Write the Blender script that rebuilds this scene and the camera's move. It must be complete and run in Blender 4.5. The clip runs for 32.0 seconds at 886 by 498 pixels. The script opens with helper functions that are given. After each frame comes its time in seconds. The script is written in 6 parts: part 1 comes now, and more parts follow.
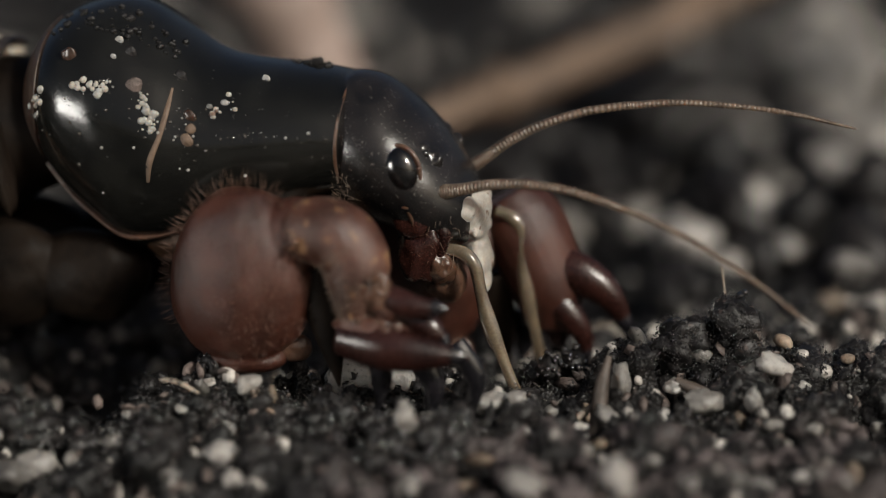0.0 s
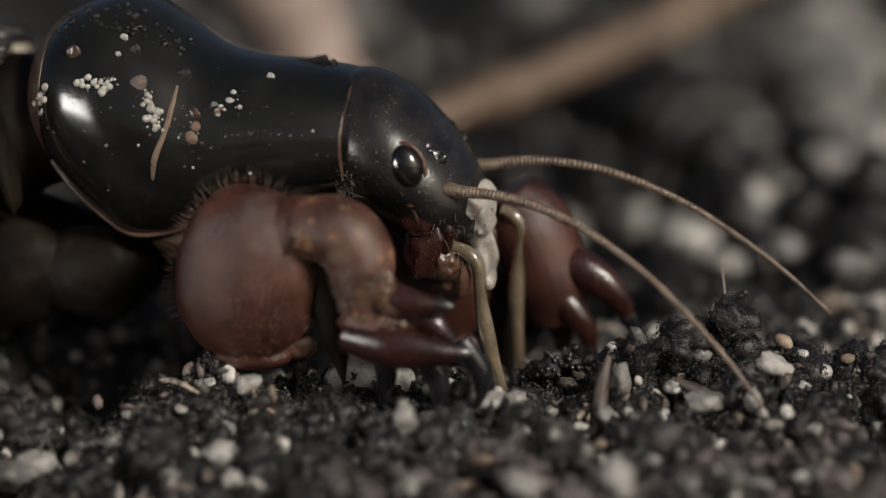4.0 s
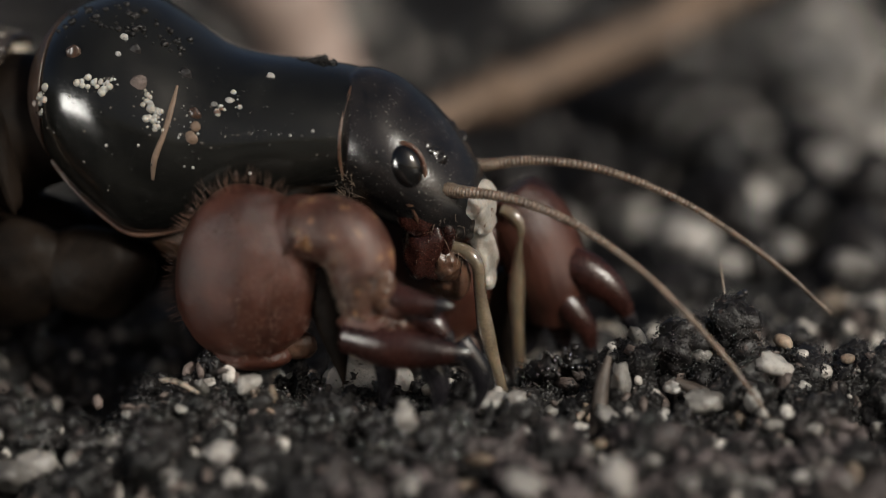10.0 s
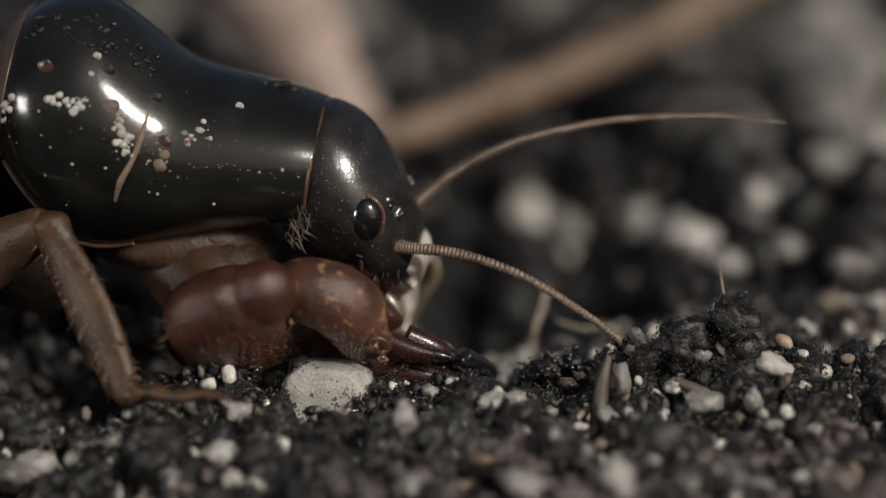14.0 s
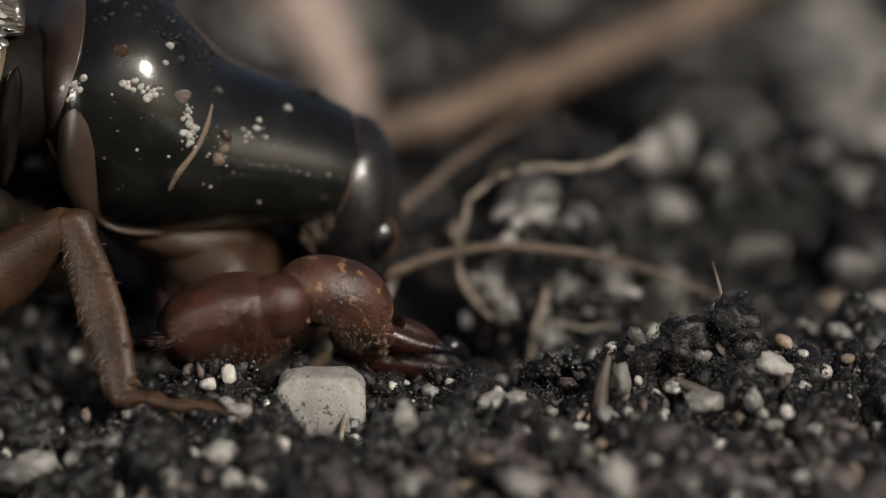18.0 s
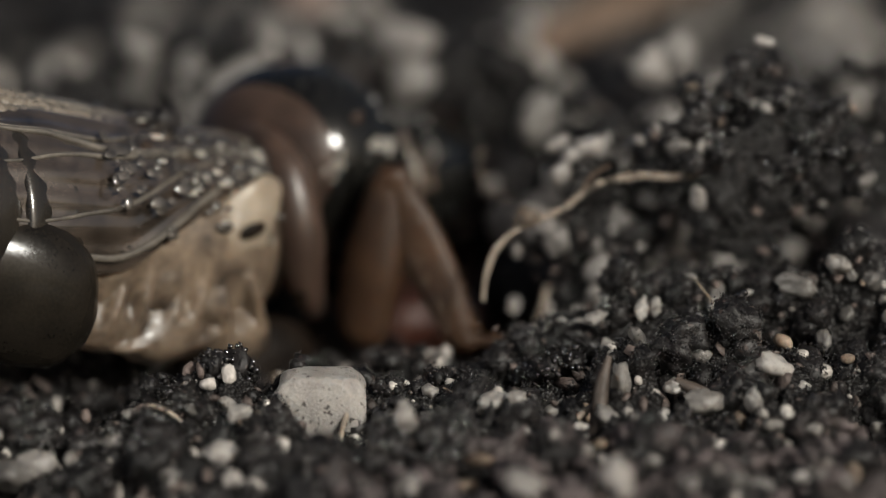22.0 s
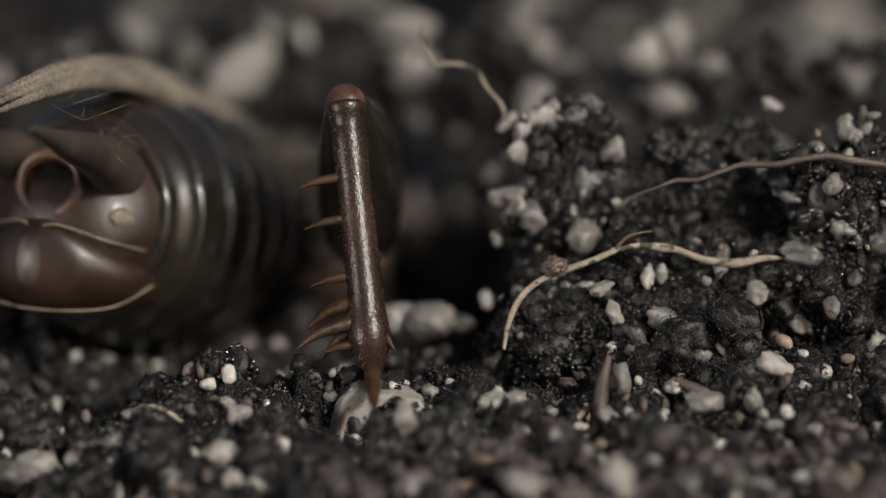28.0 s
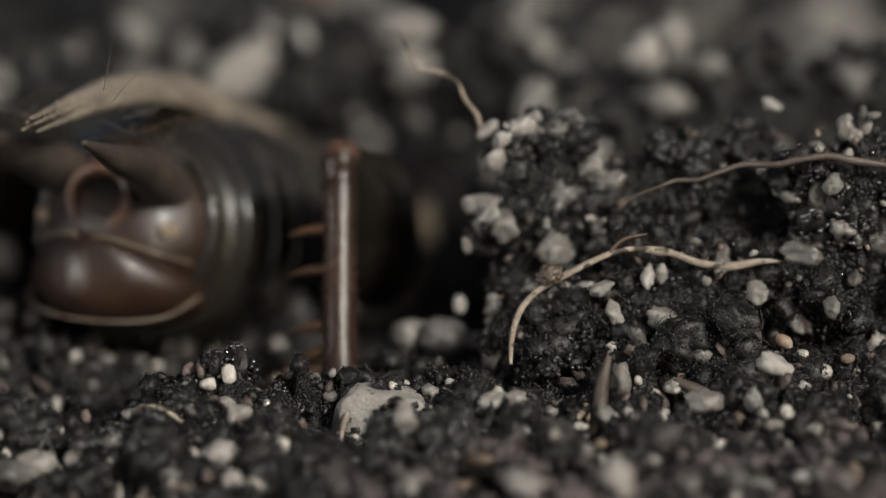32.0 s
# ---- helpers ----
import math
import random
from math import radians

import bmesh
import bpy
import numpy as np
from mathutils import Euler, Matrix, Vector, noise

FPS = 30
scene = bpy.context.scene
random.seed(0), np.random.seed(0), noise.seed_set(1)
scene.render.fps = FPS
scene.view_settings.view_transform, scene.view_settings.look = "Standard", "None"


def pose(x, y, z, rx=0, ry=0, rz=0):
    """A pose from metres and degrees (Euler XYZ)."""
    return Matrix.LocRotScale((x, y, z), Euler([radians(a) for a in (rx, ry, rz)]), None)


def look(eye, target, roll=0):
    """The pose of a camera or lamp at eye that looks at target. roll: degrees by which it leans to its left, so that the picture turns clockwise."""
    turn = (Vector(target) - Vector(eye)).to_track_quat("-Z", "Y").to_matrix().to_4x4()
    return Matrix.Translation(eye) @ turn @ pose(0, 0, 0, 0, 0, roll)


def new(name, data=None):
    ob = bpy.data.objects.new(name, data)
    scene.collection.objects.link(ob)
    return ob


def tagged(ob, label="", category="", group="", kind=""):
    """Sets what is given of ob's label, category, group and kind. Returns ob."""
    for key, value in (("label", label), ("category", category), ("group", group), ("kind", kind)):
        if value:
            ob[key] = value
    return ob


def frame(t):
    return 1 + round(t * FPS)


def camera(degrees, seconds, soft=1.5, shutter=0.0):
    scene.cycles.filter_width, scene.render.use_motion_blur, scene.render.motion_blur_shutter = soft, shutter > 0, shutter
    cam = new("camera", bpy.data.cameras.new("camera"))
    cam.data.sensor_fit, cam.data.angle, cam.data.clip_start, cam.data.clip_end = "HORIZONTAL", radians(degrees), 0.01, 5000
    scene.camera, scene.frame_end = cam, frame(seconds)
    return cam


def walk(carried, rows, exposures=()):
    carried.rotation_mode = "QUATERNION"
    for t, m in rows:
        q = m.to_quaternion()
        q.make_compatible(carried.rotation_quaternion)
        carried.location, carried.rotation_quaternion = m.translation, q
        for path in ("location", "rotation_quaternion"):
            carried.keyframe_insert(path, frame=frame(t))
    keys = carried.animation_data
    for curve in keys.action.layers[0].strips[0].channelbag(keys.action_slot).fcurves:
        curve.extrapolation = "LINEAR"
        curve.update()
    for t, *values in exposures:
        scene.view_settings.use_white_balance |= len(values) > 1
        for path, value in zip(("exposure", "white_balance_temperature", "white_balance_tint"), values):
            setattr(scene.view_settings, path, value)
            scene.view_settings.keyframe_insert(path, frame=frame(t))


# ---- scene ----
MM = 0.001

# ---- camera: a macro lens on a stand, aimed down at the soil, focused on the near flank of the insect ----
cam = camera(10.02, 32.0, soft=1.0, shutter=0.5)
AIM = Vector((0, 0.99, 3.69)) * MM
EYE = AIM + Vector((0, -math.cos(radians(15)), math.sin(radians(15)))) * 149 * MM
cam.data.dof.use_dof = True
cam.data.dof.focus_distance = 0.149
cam.data.dof.aperture_fstop = 25.0
walk(cam, [(0, look(EYE, AIM)), (32, look(EYE, AIM))], exposures=[(0, -0.1, 6480, 6), (32, -0.1, 6480, 6)])

# ---- light ----
SUN_ELEVATION, SUN_TURN = 33, 140
world = bpy.data.worlds.new("sky")
scene.world = world
world.use_nodes = True
sky = world.node_tree.nodes.new("ShaderNodeTexSky")
sky.sky_type, sky.sun_disc = "NISHITA", False
sky.sun_elevation, sky.sun_rotation = radians(SUN_ELEVATION), radians(SUN_TURN)
sky.air_density, sky.dust_density, sky.ozone_density = 0.6, 6.0, 0.0
world.node_tree.links.new(sky.outputs["Color"], world.node_tree.nodes["Background"].inputs["Color"])
world.node_tree.nodes["Background"].inputs["Strength"].default_value = 0.055
sun = new("sun", bpy.data.lights.new("sun", "SUN"))
sun.data.energy, sun.data.angle, sun.data.color = 3.6, radians(9.0), (1.0, 0.96, 0.9)
sun_way = Vector((math.sin(radians(SUN_TURN)) * math.cos(radians(SUN_ELEVATION)),
                  math.cos(radians(SUN_TURN)) * math.cos(radians(SUN_ELEVATION)), math.sin(radians(SUN_ELEVATION))))
sun.matrix_world = look(sun_way, (0, 0, 0))
# the lamp panel beside the lens, low to its left, whose reflection lies as a broad patch on the black shell
panel = new("panel_lamp", bpy.data.lights.new("panel_lamp", "AREA"))
panel.data.energy, panel.data.shape, panel.data.size, panel.data.size_y, panel.data.color = 0.11, "RECTANGLE", 0.04, 0.035, (1.0, 0.95, 0.9)
panel.matrix_world = look(Vector((-130, -70, 10)) * MM, Vector((-4, 3, 4)) * MM)


# ---- materials ----
def material(name, low, high, rough=0.5, scale=2.0, bump=0.2, fine=14.0, spec=0.5, coat=0.0, glow_in=0.0, tint=None,
             random_by="", clear=0.0, granular=0.0, sheen=0.0, smear=0.0, specks=None):
    """A surface that varies between two colours at two scales (per millimetre), with fine relief."""
    m = bpy.data.materials.new(name)
    m.use_nodes = True
    nodes, links = m.node_tree.nodes, m.node_tree.links
    shade = nodes["Principled BSDF"]
    where = nodes.new("ShaderNodeTexCoord")
    if granular:
        cells = nodes.new("ShaderNodeTexVoronoi")
        cells.inputs["Scale"].default_value = granular * 1000
        links.new(where.outputs["Object"], cells.inputs["Vector"])
    big, small, mix, ramp = (nodes.new(k) for k in ("ShaderNodeTexNoise", "ShaderNodeTexNoise", "ShaderNodeMath", "ShaderNodeMapRange"))
    for tex, s, d in ((big, scale, 3), (small, fine, 4)):
        tex.inputs["Scale"].default_value, tex.inputs["Detail"].default_value = s * 1000, d
        links.new(where.outputs["Object"], tex.inputs["Vector"])
    mix.operation = "MULTIPLY_ADD"
    links.new(small.outputs["Fac"], mix.inputs[0])
    mix.inputs[1].default_value = 0.45
    links.new(big.outputs["Fac"], mix.inputs[2])
    ramp.inputs["From Min"].default_value, ramp.inputs["From Max"].default_value = 0.45, 1.0
    links.new(mix.outputs[0], ramp.inputs["Value"])
    colour = nodes.new("ShaderNodeMix")
    colour.data_type = "RGBA"
    colour.inputs["A"].default_value, colour.inputs["B"].default_value = (*low, 1), (*high, 1)
    links.new(ramp.outputs["Result"], colour.inputs["Factor"])
    out = colour.outputs["Result"]
    if random_by:
        kind = nodes.new("ShaderNodeObjectInfo" if random_by == "object" else "ShaderNodeNewGeometry")
        source = kind.outputs["Random" if random_by == "object" else "Random Per Island"]
        spread = nodes.new("ShaderNodeMapRange")
        spread.inputs["To Min"].default_value, spread.inputs["To Max"].default_value = 0.35, 1.6
        links.new(source, spread.inputs["Value"])
        vary = nodes.new("ShaderNodeMix")
        vary.data_type, vary.blend_type = "RGBA", "MULTIPLY"
        vary.inputs["Factor"].default_value = 1.0
        links.new(out, vary.inputs["A"])
        links.new(spread.outputs["Result"], vary.inputs["B"])
        out = vary.outputs["Result"]
    if specks:
        cell, cut, dots = (nodes.new(k) for k in ("ShaderNodeTexNoise", "ShaderNodeMapRange", "ShaderNodeMix"))
        cell.inputs["Scale"].default_value, cell.inputs["Detail"].default_value = specks[1] * 1000, 2
        links.new(where.outputs["Object"], cell.inputs["Vector"])
        cut.inputs["From Min"].default_value, cut.inputs["From Max"].default_value = specks[2], specks[2] + 0.03
        links.new(cell.outputs["Fac"], cut.inputs["Value"])
        dots.data_type = "RGBA"
        links.new(cut.outputs["Result"], dots.inputs["Factor"])
        links.new(out, dots.inputs["A"])
        dots.inputs["B"].default_value = (*specks[0], 1)
        out = dots.outputs["Result"]
    links.new(out, shade.inputs["Base Color"])
    gloss = nodes.new("ShaderNodeMapRange")
    gloss.inputs["To Min"].default_value, gloss.inputs["To Max"].default_value = max(0.03, rough - 0.12), min(1, rough + 0.15)
    links.new(small.outputs["Fac"], gloss.inputs["Value"])
    rough_out = gloss.outputs["Result"]
    if smear:
        patch, add = nodes.new("ShaderNodeMapRange"), nodes.new("ShaderNodeMath")
        patch.inputs["From Min"].default_value, patch.inputs["From Max"].default_value, patch.inputs["To Max"].default_value = 0.48, 0.7, smear
        links.new(big.outputs["Fac"], patch.inputs["Value"])
        links.new(rough_out, add.inputs[0])
        links.new(patch.outputs["Result"], add.inputs[1])
        rough_out = add.outputs[0]
    links.new(rough_out, shade.inputs["Roughness"])
    relief = nodes.new("ShaderNodeBump")
    relief.inputs["Strength"].default_value, relief.inputs["Distance"].default_value = bump, 0.00006
    links.new(small.outputs["Fac"], relief.inputs["Height"])
    if granular:
        beads = nodes.new("ShaderNodeBump")
        beads.inputs["Strength"].default_value, beads.inputs["Distance"].default_value, beads.invert = 1.0, 0.00010, True
        links.new(cells.outputs["Distance"], beads.inputs["Height"])
        links.new(beads.outputs["Normal"], relief.inputs["Normal"])
    links.new(relief.outputs["Normal"], shade.inputs["Normal"])
    shade.inputs["Specular IOR Level"].default_value = spec
    shade.inputs["Sheen Weight"].default_value = sheen
    shade.inputs["Coat Weight"].default_value = coat
    shade.inputs["Coat Roughness"].default_value = 0.12
    shade.inputs["Transmission Weight"].default_value = clear
    if glow_in:
        shade.inputs["Subsurface Weight"].default_value = glow_in
        shade.inputs["Subsurface Radius"].default_value = tint or (1.0, 0.5, 0.3)
        shade.inputs["Subsurface Scale"].default_value = 0.0005
    return m


# SOIL is near black: shade of the gaps between crumbs is in its colour
SOIL = material("soil", (0.003, 0.0026, 0.0025), (0.009, 0.0077, 0.0075), 0.45, 0.5, 0.3, 16, spec=0.4, granular=8)
CRUMB = material("soil crumb", (0.003, 0.0027, 0.0027), (0.0145, 0.0124, 0.0122), 0.45, 0.9, 0.5, 14, spec=0.35, random_by="island", specks=((0.055, 0.04, 0.036), 3.0, 0.66))
GLINT = material("moist soil bead", (0.004, 0.0036, 0.0036), (0.024, 0.021, 0.021), 0.1, 1.5, 0.1, 18, spec=1.0, coat=0.7, random_by="island")
BROWN = material("brown plant crumb", (0.020, 0.0145, 0.0125), (0.12, 0.090, 0.078), 0.6, 1.2, 0.8, 10, random_by="island")
BROWN_SOIL = material("purplish brown soil", (0.018, 0.0145, 0.0145), (0.11, 0.088, 0.085), 0.55, 1.0, 0.8, 9, spec=0.4, random_by="island")
GRAIN = material("pale mineral grain", (0.2, 0.185, 0.172), (0.42, 0.392, 0.365), 0.3, 1.6, 0.5, 7, glow_in=0.4, tint=(1.0, 0.9, 0.8), random_by="object", clear=0.4,
                 specks=((0.03, 0.025, 0.02), 4.5, 0.71))
GRAINS = material("mixed small mineral grains", (0.155, 0.14, 0.127), (0.45, 0.415, 0.38), 0.16, 1.5, 0.5, 9, random_by="island")
STONE = material("pale porous stone", (0.2, 0.185, 0.172), (0.38, 0.355, 0.33), 0.6, 1.2, 0.9, 12, glow_in=0.15, specks=((0.07, 0.06, 0.055), 6.5, 0.635))
OCHRE = material("ochre grain", (0.10, 0.075, 0.055), (0.25, 0.19, 0.14), 0.5, 1.5, 0.6, 9, glow_in=0.2, random_by="object")
ROOT = material("pale dried root", (0.15, 0.12, 0.09), (0.36, 0.30, 0.245), 0.6, 1.6, 0.9, 12, glow_in=0.15, specks=((0.05, 0.04, 0.03), 2.2, 0.58))
DARK_ROOT = material("dark brown root", (0.028, 0.021, 0.017), (0.095, 0.072, 0.058), 0.5, 1.2, 0.6, 9)
TWIG = material("brown twig", (0.062, 0.041, 0.028), (0.18, 0.118, 0.08), 0.6, 0.5, 0.7, 6)
PALE_TWIG = material("pinkish barked twig", (0.18, 0.13, 0.108), (0.33, 0.245, 0.21), 0.6, 0.4, 0.6, 5)
SHELL = material("black glossy shell", (0.003, 0.003, 0.0028), (0.011, 0.0105, 0.009), 0.11, 0.7, 0.05, 12, spec=0.55, coat=0.1, smear=0.05, specks=((0.045, 0.043, 0.04), 7.0, 0.715))
HEAD = material("black pitted shell", (0.004, 0.004, 0.0045), (0.018, 0.015, 0.014), 0.14, 1.2, 0.2, 16, spec=0.6, coat=0.1, smear=0.1, specks=((0.11, 0.105, 0.095), 13, 0.69))
EYE_GLASS = material("black eye", (0.003, 0.003, 0.003), (0.006, 0.005, 0.005), 0.12, 3, 0.05, 40, spec=0.6, coat=0.6)
RUST = material("rust brown cuticle", (0.016, 0.0055, 0.0038), (0.085, 0.029, 0.018), 0.3, 0.6, 0.62, 17, spec=0.55, glow_in=0.05, tint=(1.0, 0.3, 0.12), smear=0.2)
FUR = material("rust brown downy cuticle", (0.018, 0.007, 0.005), (0.105, 0.042, 0.027), 0.3, 0.9, 0.75, 12, spec=0.55, glow_in=0.08, tint=(1.0, 0.4, 0.2), smear=0.2, specks=((0.20, 0.105, 0.05), 2.0, 0.63))
RIM = material("reddish brown margin", (0.030, 0.014, 0.009), (0.11, 0.058, 0.037), 0.3, 1.5, 0.3, 12, glow_in=0.3)
COLLAR = material("dark brown collar", (0.022, 0.014, 0.011), (0.08, 0.051, 0.038), 0.34, 0.8, 0.15, 12, glow_in=0.2)
MARGIN = material("pale margin", (0.10, 0.075, 0.055), (0.27, 0.22, 0.17), 0.28, 1.0, 0.4, 12, glow_in=0.3)
CLAW = material("dark red claw", (0.008, 0.0028, 0.0024), (0.034, 0.011, 0.008), 0.24, 0.6, 0.2, 14, coat=0.2)
TIP = material("black claw tip", (0.004, 0.004, 0.005), (0.014, 0.012, 0.014), 0.16, 1, 0.1, 14, coat=0.5)
WHITE = material("chalky white plate", (0.22, 0.195, 0.17), (0.45, 0.41, 0.365), 0.45, 1.2, 0.5, 10, glow_in=0.3, specks=((0.12, 0.07, 0.05), 2.4, 0.66))
PALP = material("translucent tan feeler", (0.10, 0.072, 0.048), (0.30, 0.235, 0.16), 0.14, 1.0, 0.05, 14, glow_in=0.3, coat=0.8, clear=0.5)
PALP_TIP = material("cream soft tip", (0.46, 0.36, 0.26), (0.62, 0.52, 0.40), 0.4, 2, 0.2, 14, glow_in=0.5)
FEELER = material("ringed tan feeler", (0.055, 0.038, 0.027), (0.16, 0.115, 0.085), 0.3, 2, 0.4, 16, glow_in=0.3)
FRINGE = material("reddish brown bristle", (0.035, 0.017, 0.012), (0.13, 0.07, 0.048), 0.35, 2, 0.1, 14)
HAIR = material("tan bristle", (0.09, 0.06, 0.042), (0.26, 0.19, 0.14), 0.35, 2, 0.1, 14, glow_in=0.2)
CREAM = material("cream and brown soft side", (0.016, 0.010, 0.0075), (0.23, 0.172, 0.122), 0.4, 0.75, 0.25, 4, glow_in=0.3, tint=(1, 0.6, 0.35), coat=0.1)
CREAM_PLATE = material("pale cream plate", (0.14, 0.11, 0.08), (0.36, 0.30, 0.23), 0.35, 0.6, 0.2, 8, glow_in=0.3, coat=0.2)
BELLY = material("black brown translucent belly", (0.008, 0.007, 0.0058), (0.028, 0.023, 0.018), 0.2, 0.5, 0.06, 14, coat=0.5, glow_in=0.1)
PLATE = material("red brown plate", (0.014, 0.008, 0.006), (0.06, 0.033, 0.022), 0.3, 0.8, 0.25, 9, coat=0.15, glow_in=0.2)
WING = material("dark brown wing", (0.010, 0.008, 0.0065), (0.07, 0.053, 0.041), 0.12, 0.8, 0.12, 5, spec=0.9, coat=1.0)
TAIL = material("dull brown tail plate", (0.008, 0.0045, 0.003), (0.036, 0.018, 0.011), 0.36, 0.6, 0.3, 14, coat=0.1, glow_in=0.1)
HINDWING = material("grey tan ribbed wing", (0.09, 0.076, 0.062), (0.25, 0.21, 0.165), 0.25, 0.9, 0.5, 10, coat=0.4)
VEIN = material("glossy wing vein", (0.05, 0.044, 0.037), (0.16, 0.14, 0.115), 0.14, 1, 0.12, 9, spec=0.8, coat=0.8)
SHIN = material("rough dark brown shin", (0.007, 0.004, 0.003), (0.046, 0.025, 0.017), 0.26, 0.45, 0.35, 12, spec=0.5, glow_in=0.15, tint=(1.0, 0.5, 0.25), specks=((0.11, 0.07, 0.045), 4.0, 0.73))
LEG = material("amber brown leg", (0.012, 0.0062, 0.0038), (0.066, 0.034, 0.018), 0.42, 0.6, 0.6, 9, spec=0.3, glow_in=0.3, tint=(1.0, 0.5, 0.22))
CERCUS = material("velvety brown tail feeler", (0.014, 0.010, 0.008), (0.055, 0.042, 0.033), 0.65, 0.9, 0.5, 9, spec=0.3)
# the hip's shade under the body is put into this dark colour
HIP = material("dull dark brown with body shade in it", (0.003, 0.0022, 0.0018), (0.014, 0.009, 0.006), 0.55, 0.6, 0.4, 5, spec=0.1)
WET = material("wet speck", (0.02, 0.017, 0.014), (0.07, 0.06, 0.05), 0.06, 3, 0.1, 20, spec=0.9, coat=1.0)
THIGH = material("black brown thigh", (0.004, 0.0038, 0.0032), (0.02, 0.016, 0.012), 0.17, 0.5, 0.06, 9, spec=0.22)


# ---- shaping helpers (all lengths in millimetres) ----
def hashed(ix, iy, iz, seed):
    n = (ix * 374761393 + iy * 668265263 + iz * 2147483647 + seed * 144665) & 0xFFFFFFFF
    n = ((n ^ (n >> 13)) * 1274126177) & 0xFFFFFFFF
    return ((n ^ (n >> 16)) & 0xFFFF) / 65535.0


def vnoise(p, seed=0):
    """Smooth lattice noise, 0 to 1, at an array of points."""
    base = np.floor(p).astype(np.int64)
    f = p - base
    f = f * f * (3 - 2 * f)
    total = 0
    for dx in (0, 1):
        for dy in (0, 1):
            for dz in (0, 1):
                weight = (f[:, 0] if dx else 1 - f[:, 0]) * (f[:, 1] if dy else 1 - f[:, 1]) * (f[:, 2] if dz else 1 - f[:, 2])
                total = total + weight * hashed(base[:, 0] + dx, base[:, 1] + dy, base[:, 2] + dz, seed)
    return total


def fnoise(p, seed=0, octaves=4):
    total, amount = 0, 0.5
    for k in range(octaves):
        total = total + amount * (vnoise(p * 2 ** k + 31.7 * k, seed + k) - 0.5)
        amount *= 0.5
    return total


def mesh_of(name, verts, faces, mat, smooth=True):
    me = bpy.data.meshes.new(name)
    me.from_pydata((np.asarray(verts) * MM).tolist(), [], [list(map(int, f)) for f in faces])
    me.polygons.foreach_set("use_smooth", [smooth] * len(me.polygons))
    me.materials.append(mat)
    me.update()
    return me


def part(name, shape, mat, parent=None, label="", at=None):
    """One mesh object from (verts, faces), under its thing or part."""
    ob = new(name, shape if isinstance(shape, bpy.types.Mesh) else mesh_of(name, *shape, mat))
    ob.parent = parent
    if at is not None:
        ob.matrix_basis = at
    if label:
        tagged(ob, label)
    return ob


def P(x, y, z, rx=0, ry=0, rz=0):
    return pose(x * MM, y * MM, z * MM, rx, ry, rz)


def thing(name, label, category, at=None, group=""):
    ob = new(name)
    ob.empty_display_size = 0.002
    if at is not None:
        ob.matrix_basis = at
    return tagged(ob, label, category, group)


def spline(rows, n):
    """Rows resampled smoothly to n."""
    r = np.array(rows, float)
    t = np.linspace(0, len(r) - 1, n)
    i = np.clip(t.astype(int), 0, len(r) - 2)
    f = (t - i)[:, None]
    a, b, c, d = r[np.clip(i - 1, 0, len(r) - 1)], r[i], r[i + 1], r[np.clip(i + 2, 0, len(r) - 1)]
    return 0.5 * (2 * b + (c - a) * f + (2 * a - 5 * b + 4 * c - d) * f ** 2 + (3 * b - a - 3 * c + d) * f ** 3)


def skin(rings, close=True):
    """A surface over rings of points (n, m, 3), with its ends closed."""
    rings = np.asarray(rings, float)
    n, m, _ = rings.shape
    verts = rings.reshape(-1, 3)
    i, j = np.meshgrid(np.arange(n - 1), np.arange(m), indexing="ij")
    a, b = (i * m + j).ravel(), (i * m + (j + 1) % m).ravel()
    faces = np.stack([a, b, b + m, a + m], 1).tolist()
    if close:
        verts = np.vstack([verts, rings[0].mean(0), rings[-1].mean(0)])
        k = n * m
        faces += [[(j + 1) % m, j, k] for j in range(m)]
        faces += [[(n - 1) * m + j, (n - 1) * m + (j + 1) % m, k + 1] for j in range(m)]
    return verts, faces


def body(rows, n=48, m=40, power=2.0):
    """A form along x from rows of (x, top, bottom, half width)."""
    r = spline(rows, n)
    a = np.linspace(0, 2 * np.pi, m, endpoint=False)
    ca, sa = np.cos(a), np.sin(a)
    ca, sa = np.sign(ca) * np.abs(ca) ** (2 / power), np.sign(sa) * np.abs(sa) ** (2 / power)
    mid, high = (r[:, 1] + r[:, 2]) / 2, np.maximum((r[:, 1] - r[:, 2]) / 2, 0.01)
    rings = np.stack([np.repeat(r[:, :1], m, 1), np.maximum(r[:, 3:4], 0.01) * ca, mid[:, None] + high[:, None] * sa], 2)
    return skin(rings)


def tube(points, radii, m=12, n=40, flat=1.0, rings=0, depth=0.12):
    """A round or flattened rod along a smooth line; rings: how many beads it has."""
    p = spline(points, n)
    r = spline([[x] for x in radii], n)[:, 0]
    if rings:
        r = r * (1 + depth * np.sin(np.linspace(0, 2 * np.pi * rings, n)))
    way = np.gradient(p, axis=0)
    way /= np.linalg.norm(way, axis=1)[:, None] + 1e-9
    side = np.cross(way, (0, 1, 0.01))
    bad = np.linalg.norm(side, axis=1) < 0.2
    side[bad] = np.cross(way[bad], (1, 0, 0))
    side /= np.linalg.norm(side, axis=1)[:, None]
    over = np.cross(side, way)
    a = np.linspace(0, 2 * np.pi, m, endpoint=False)
    ring = p[:, None] + r[:, None, None] * (np.cos(a)[None, :, None] * side[:, None] + flat * np.sin(a)[None, :, None] * over[:, None])
    return skin(ring)


ICO = {}


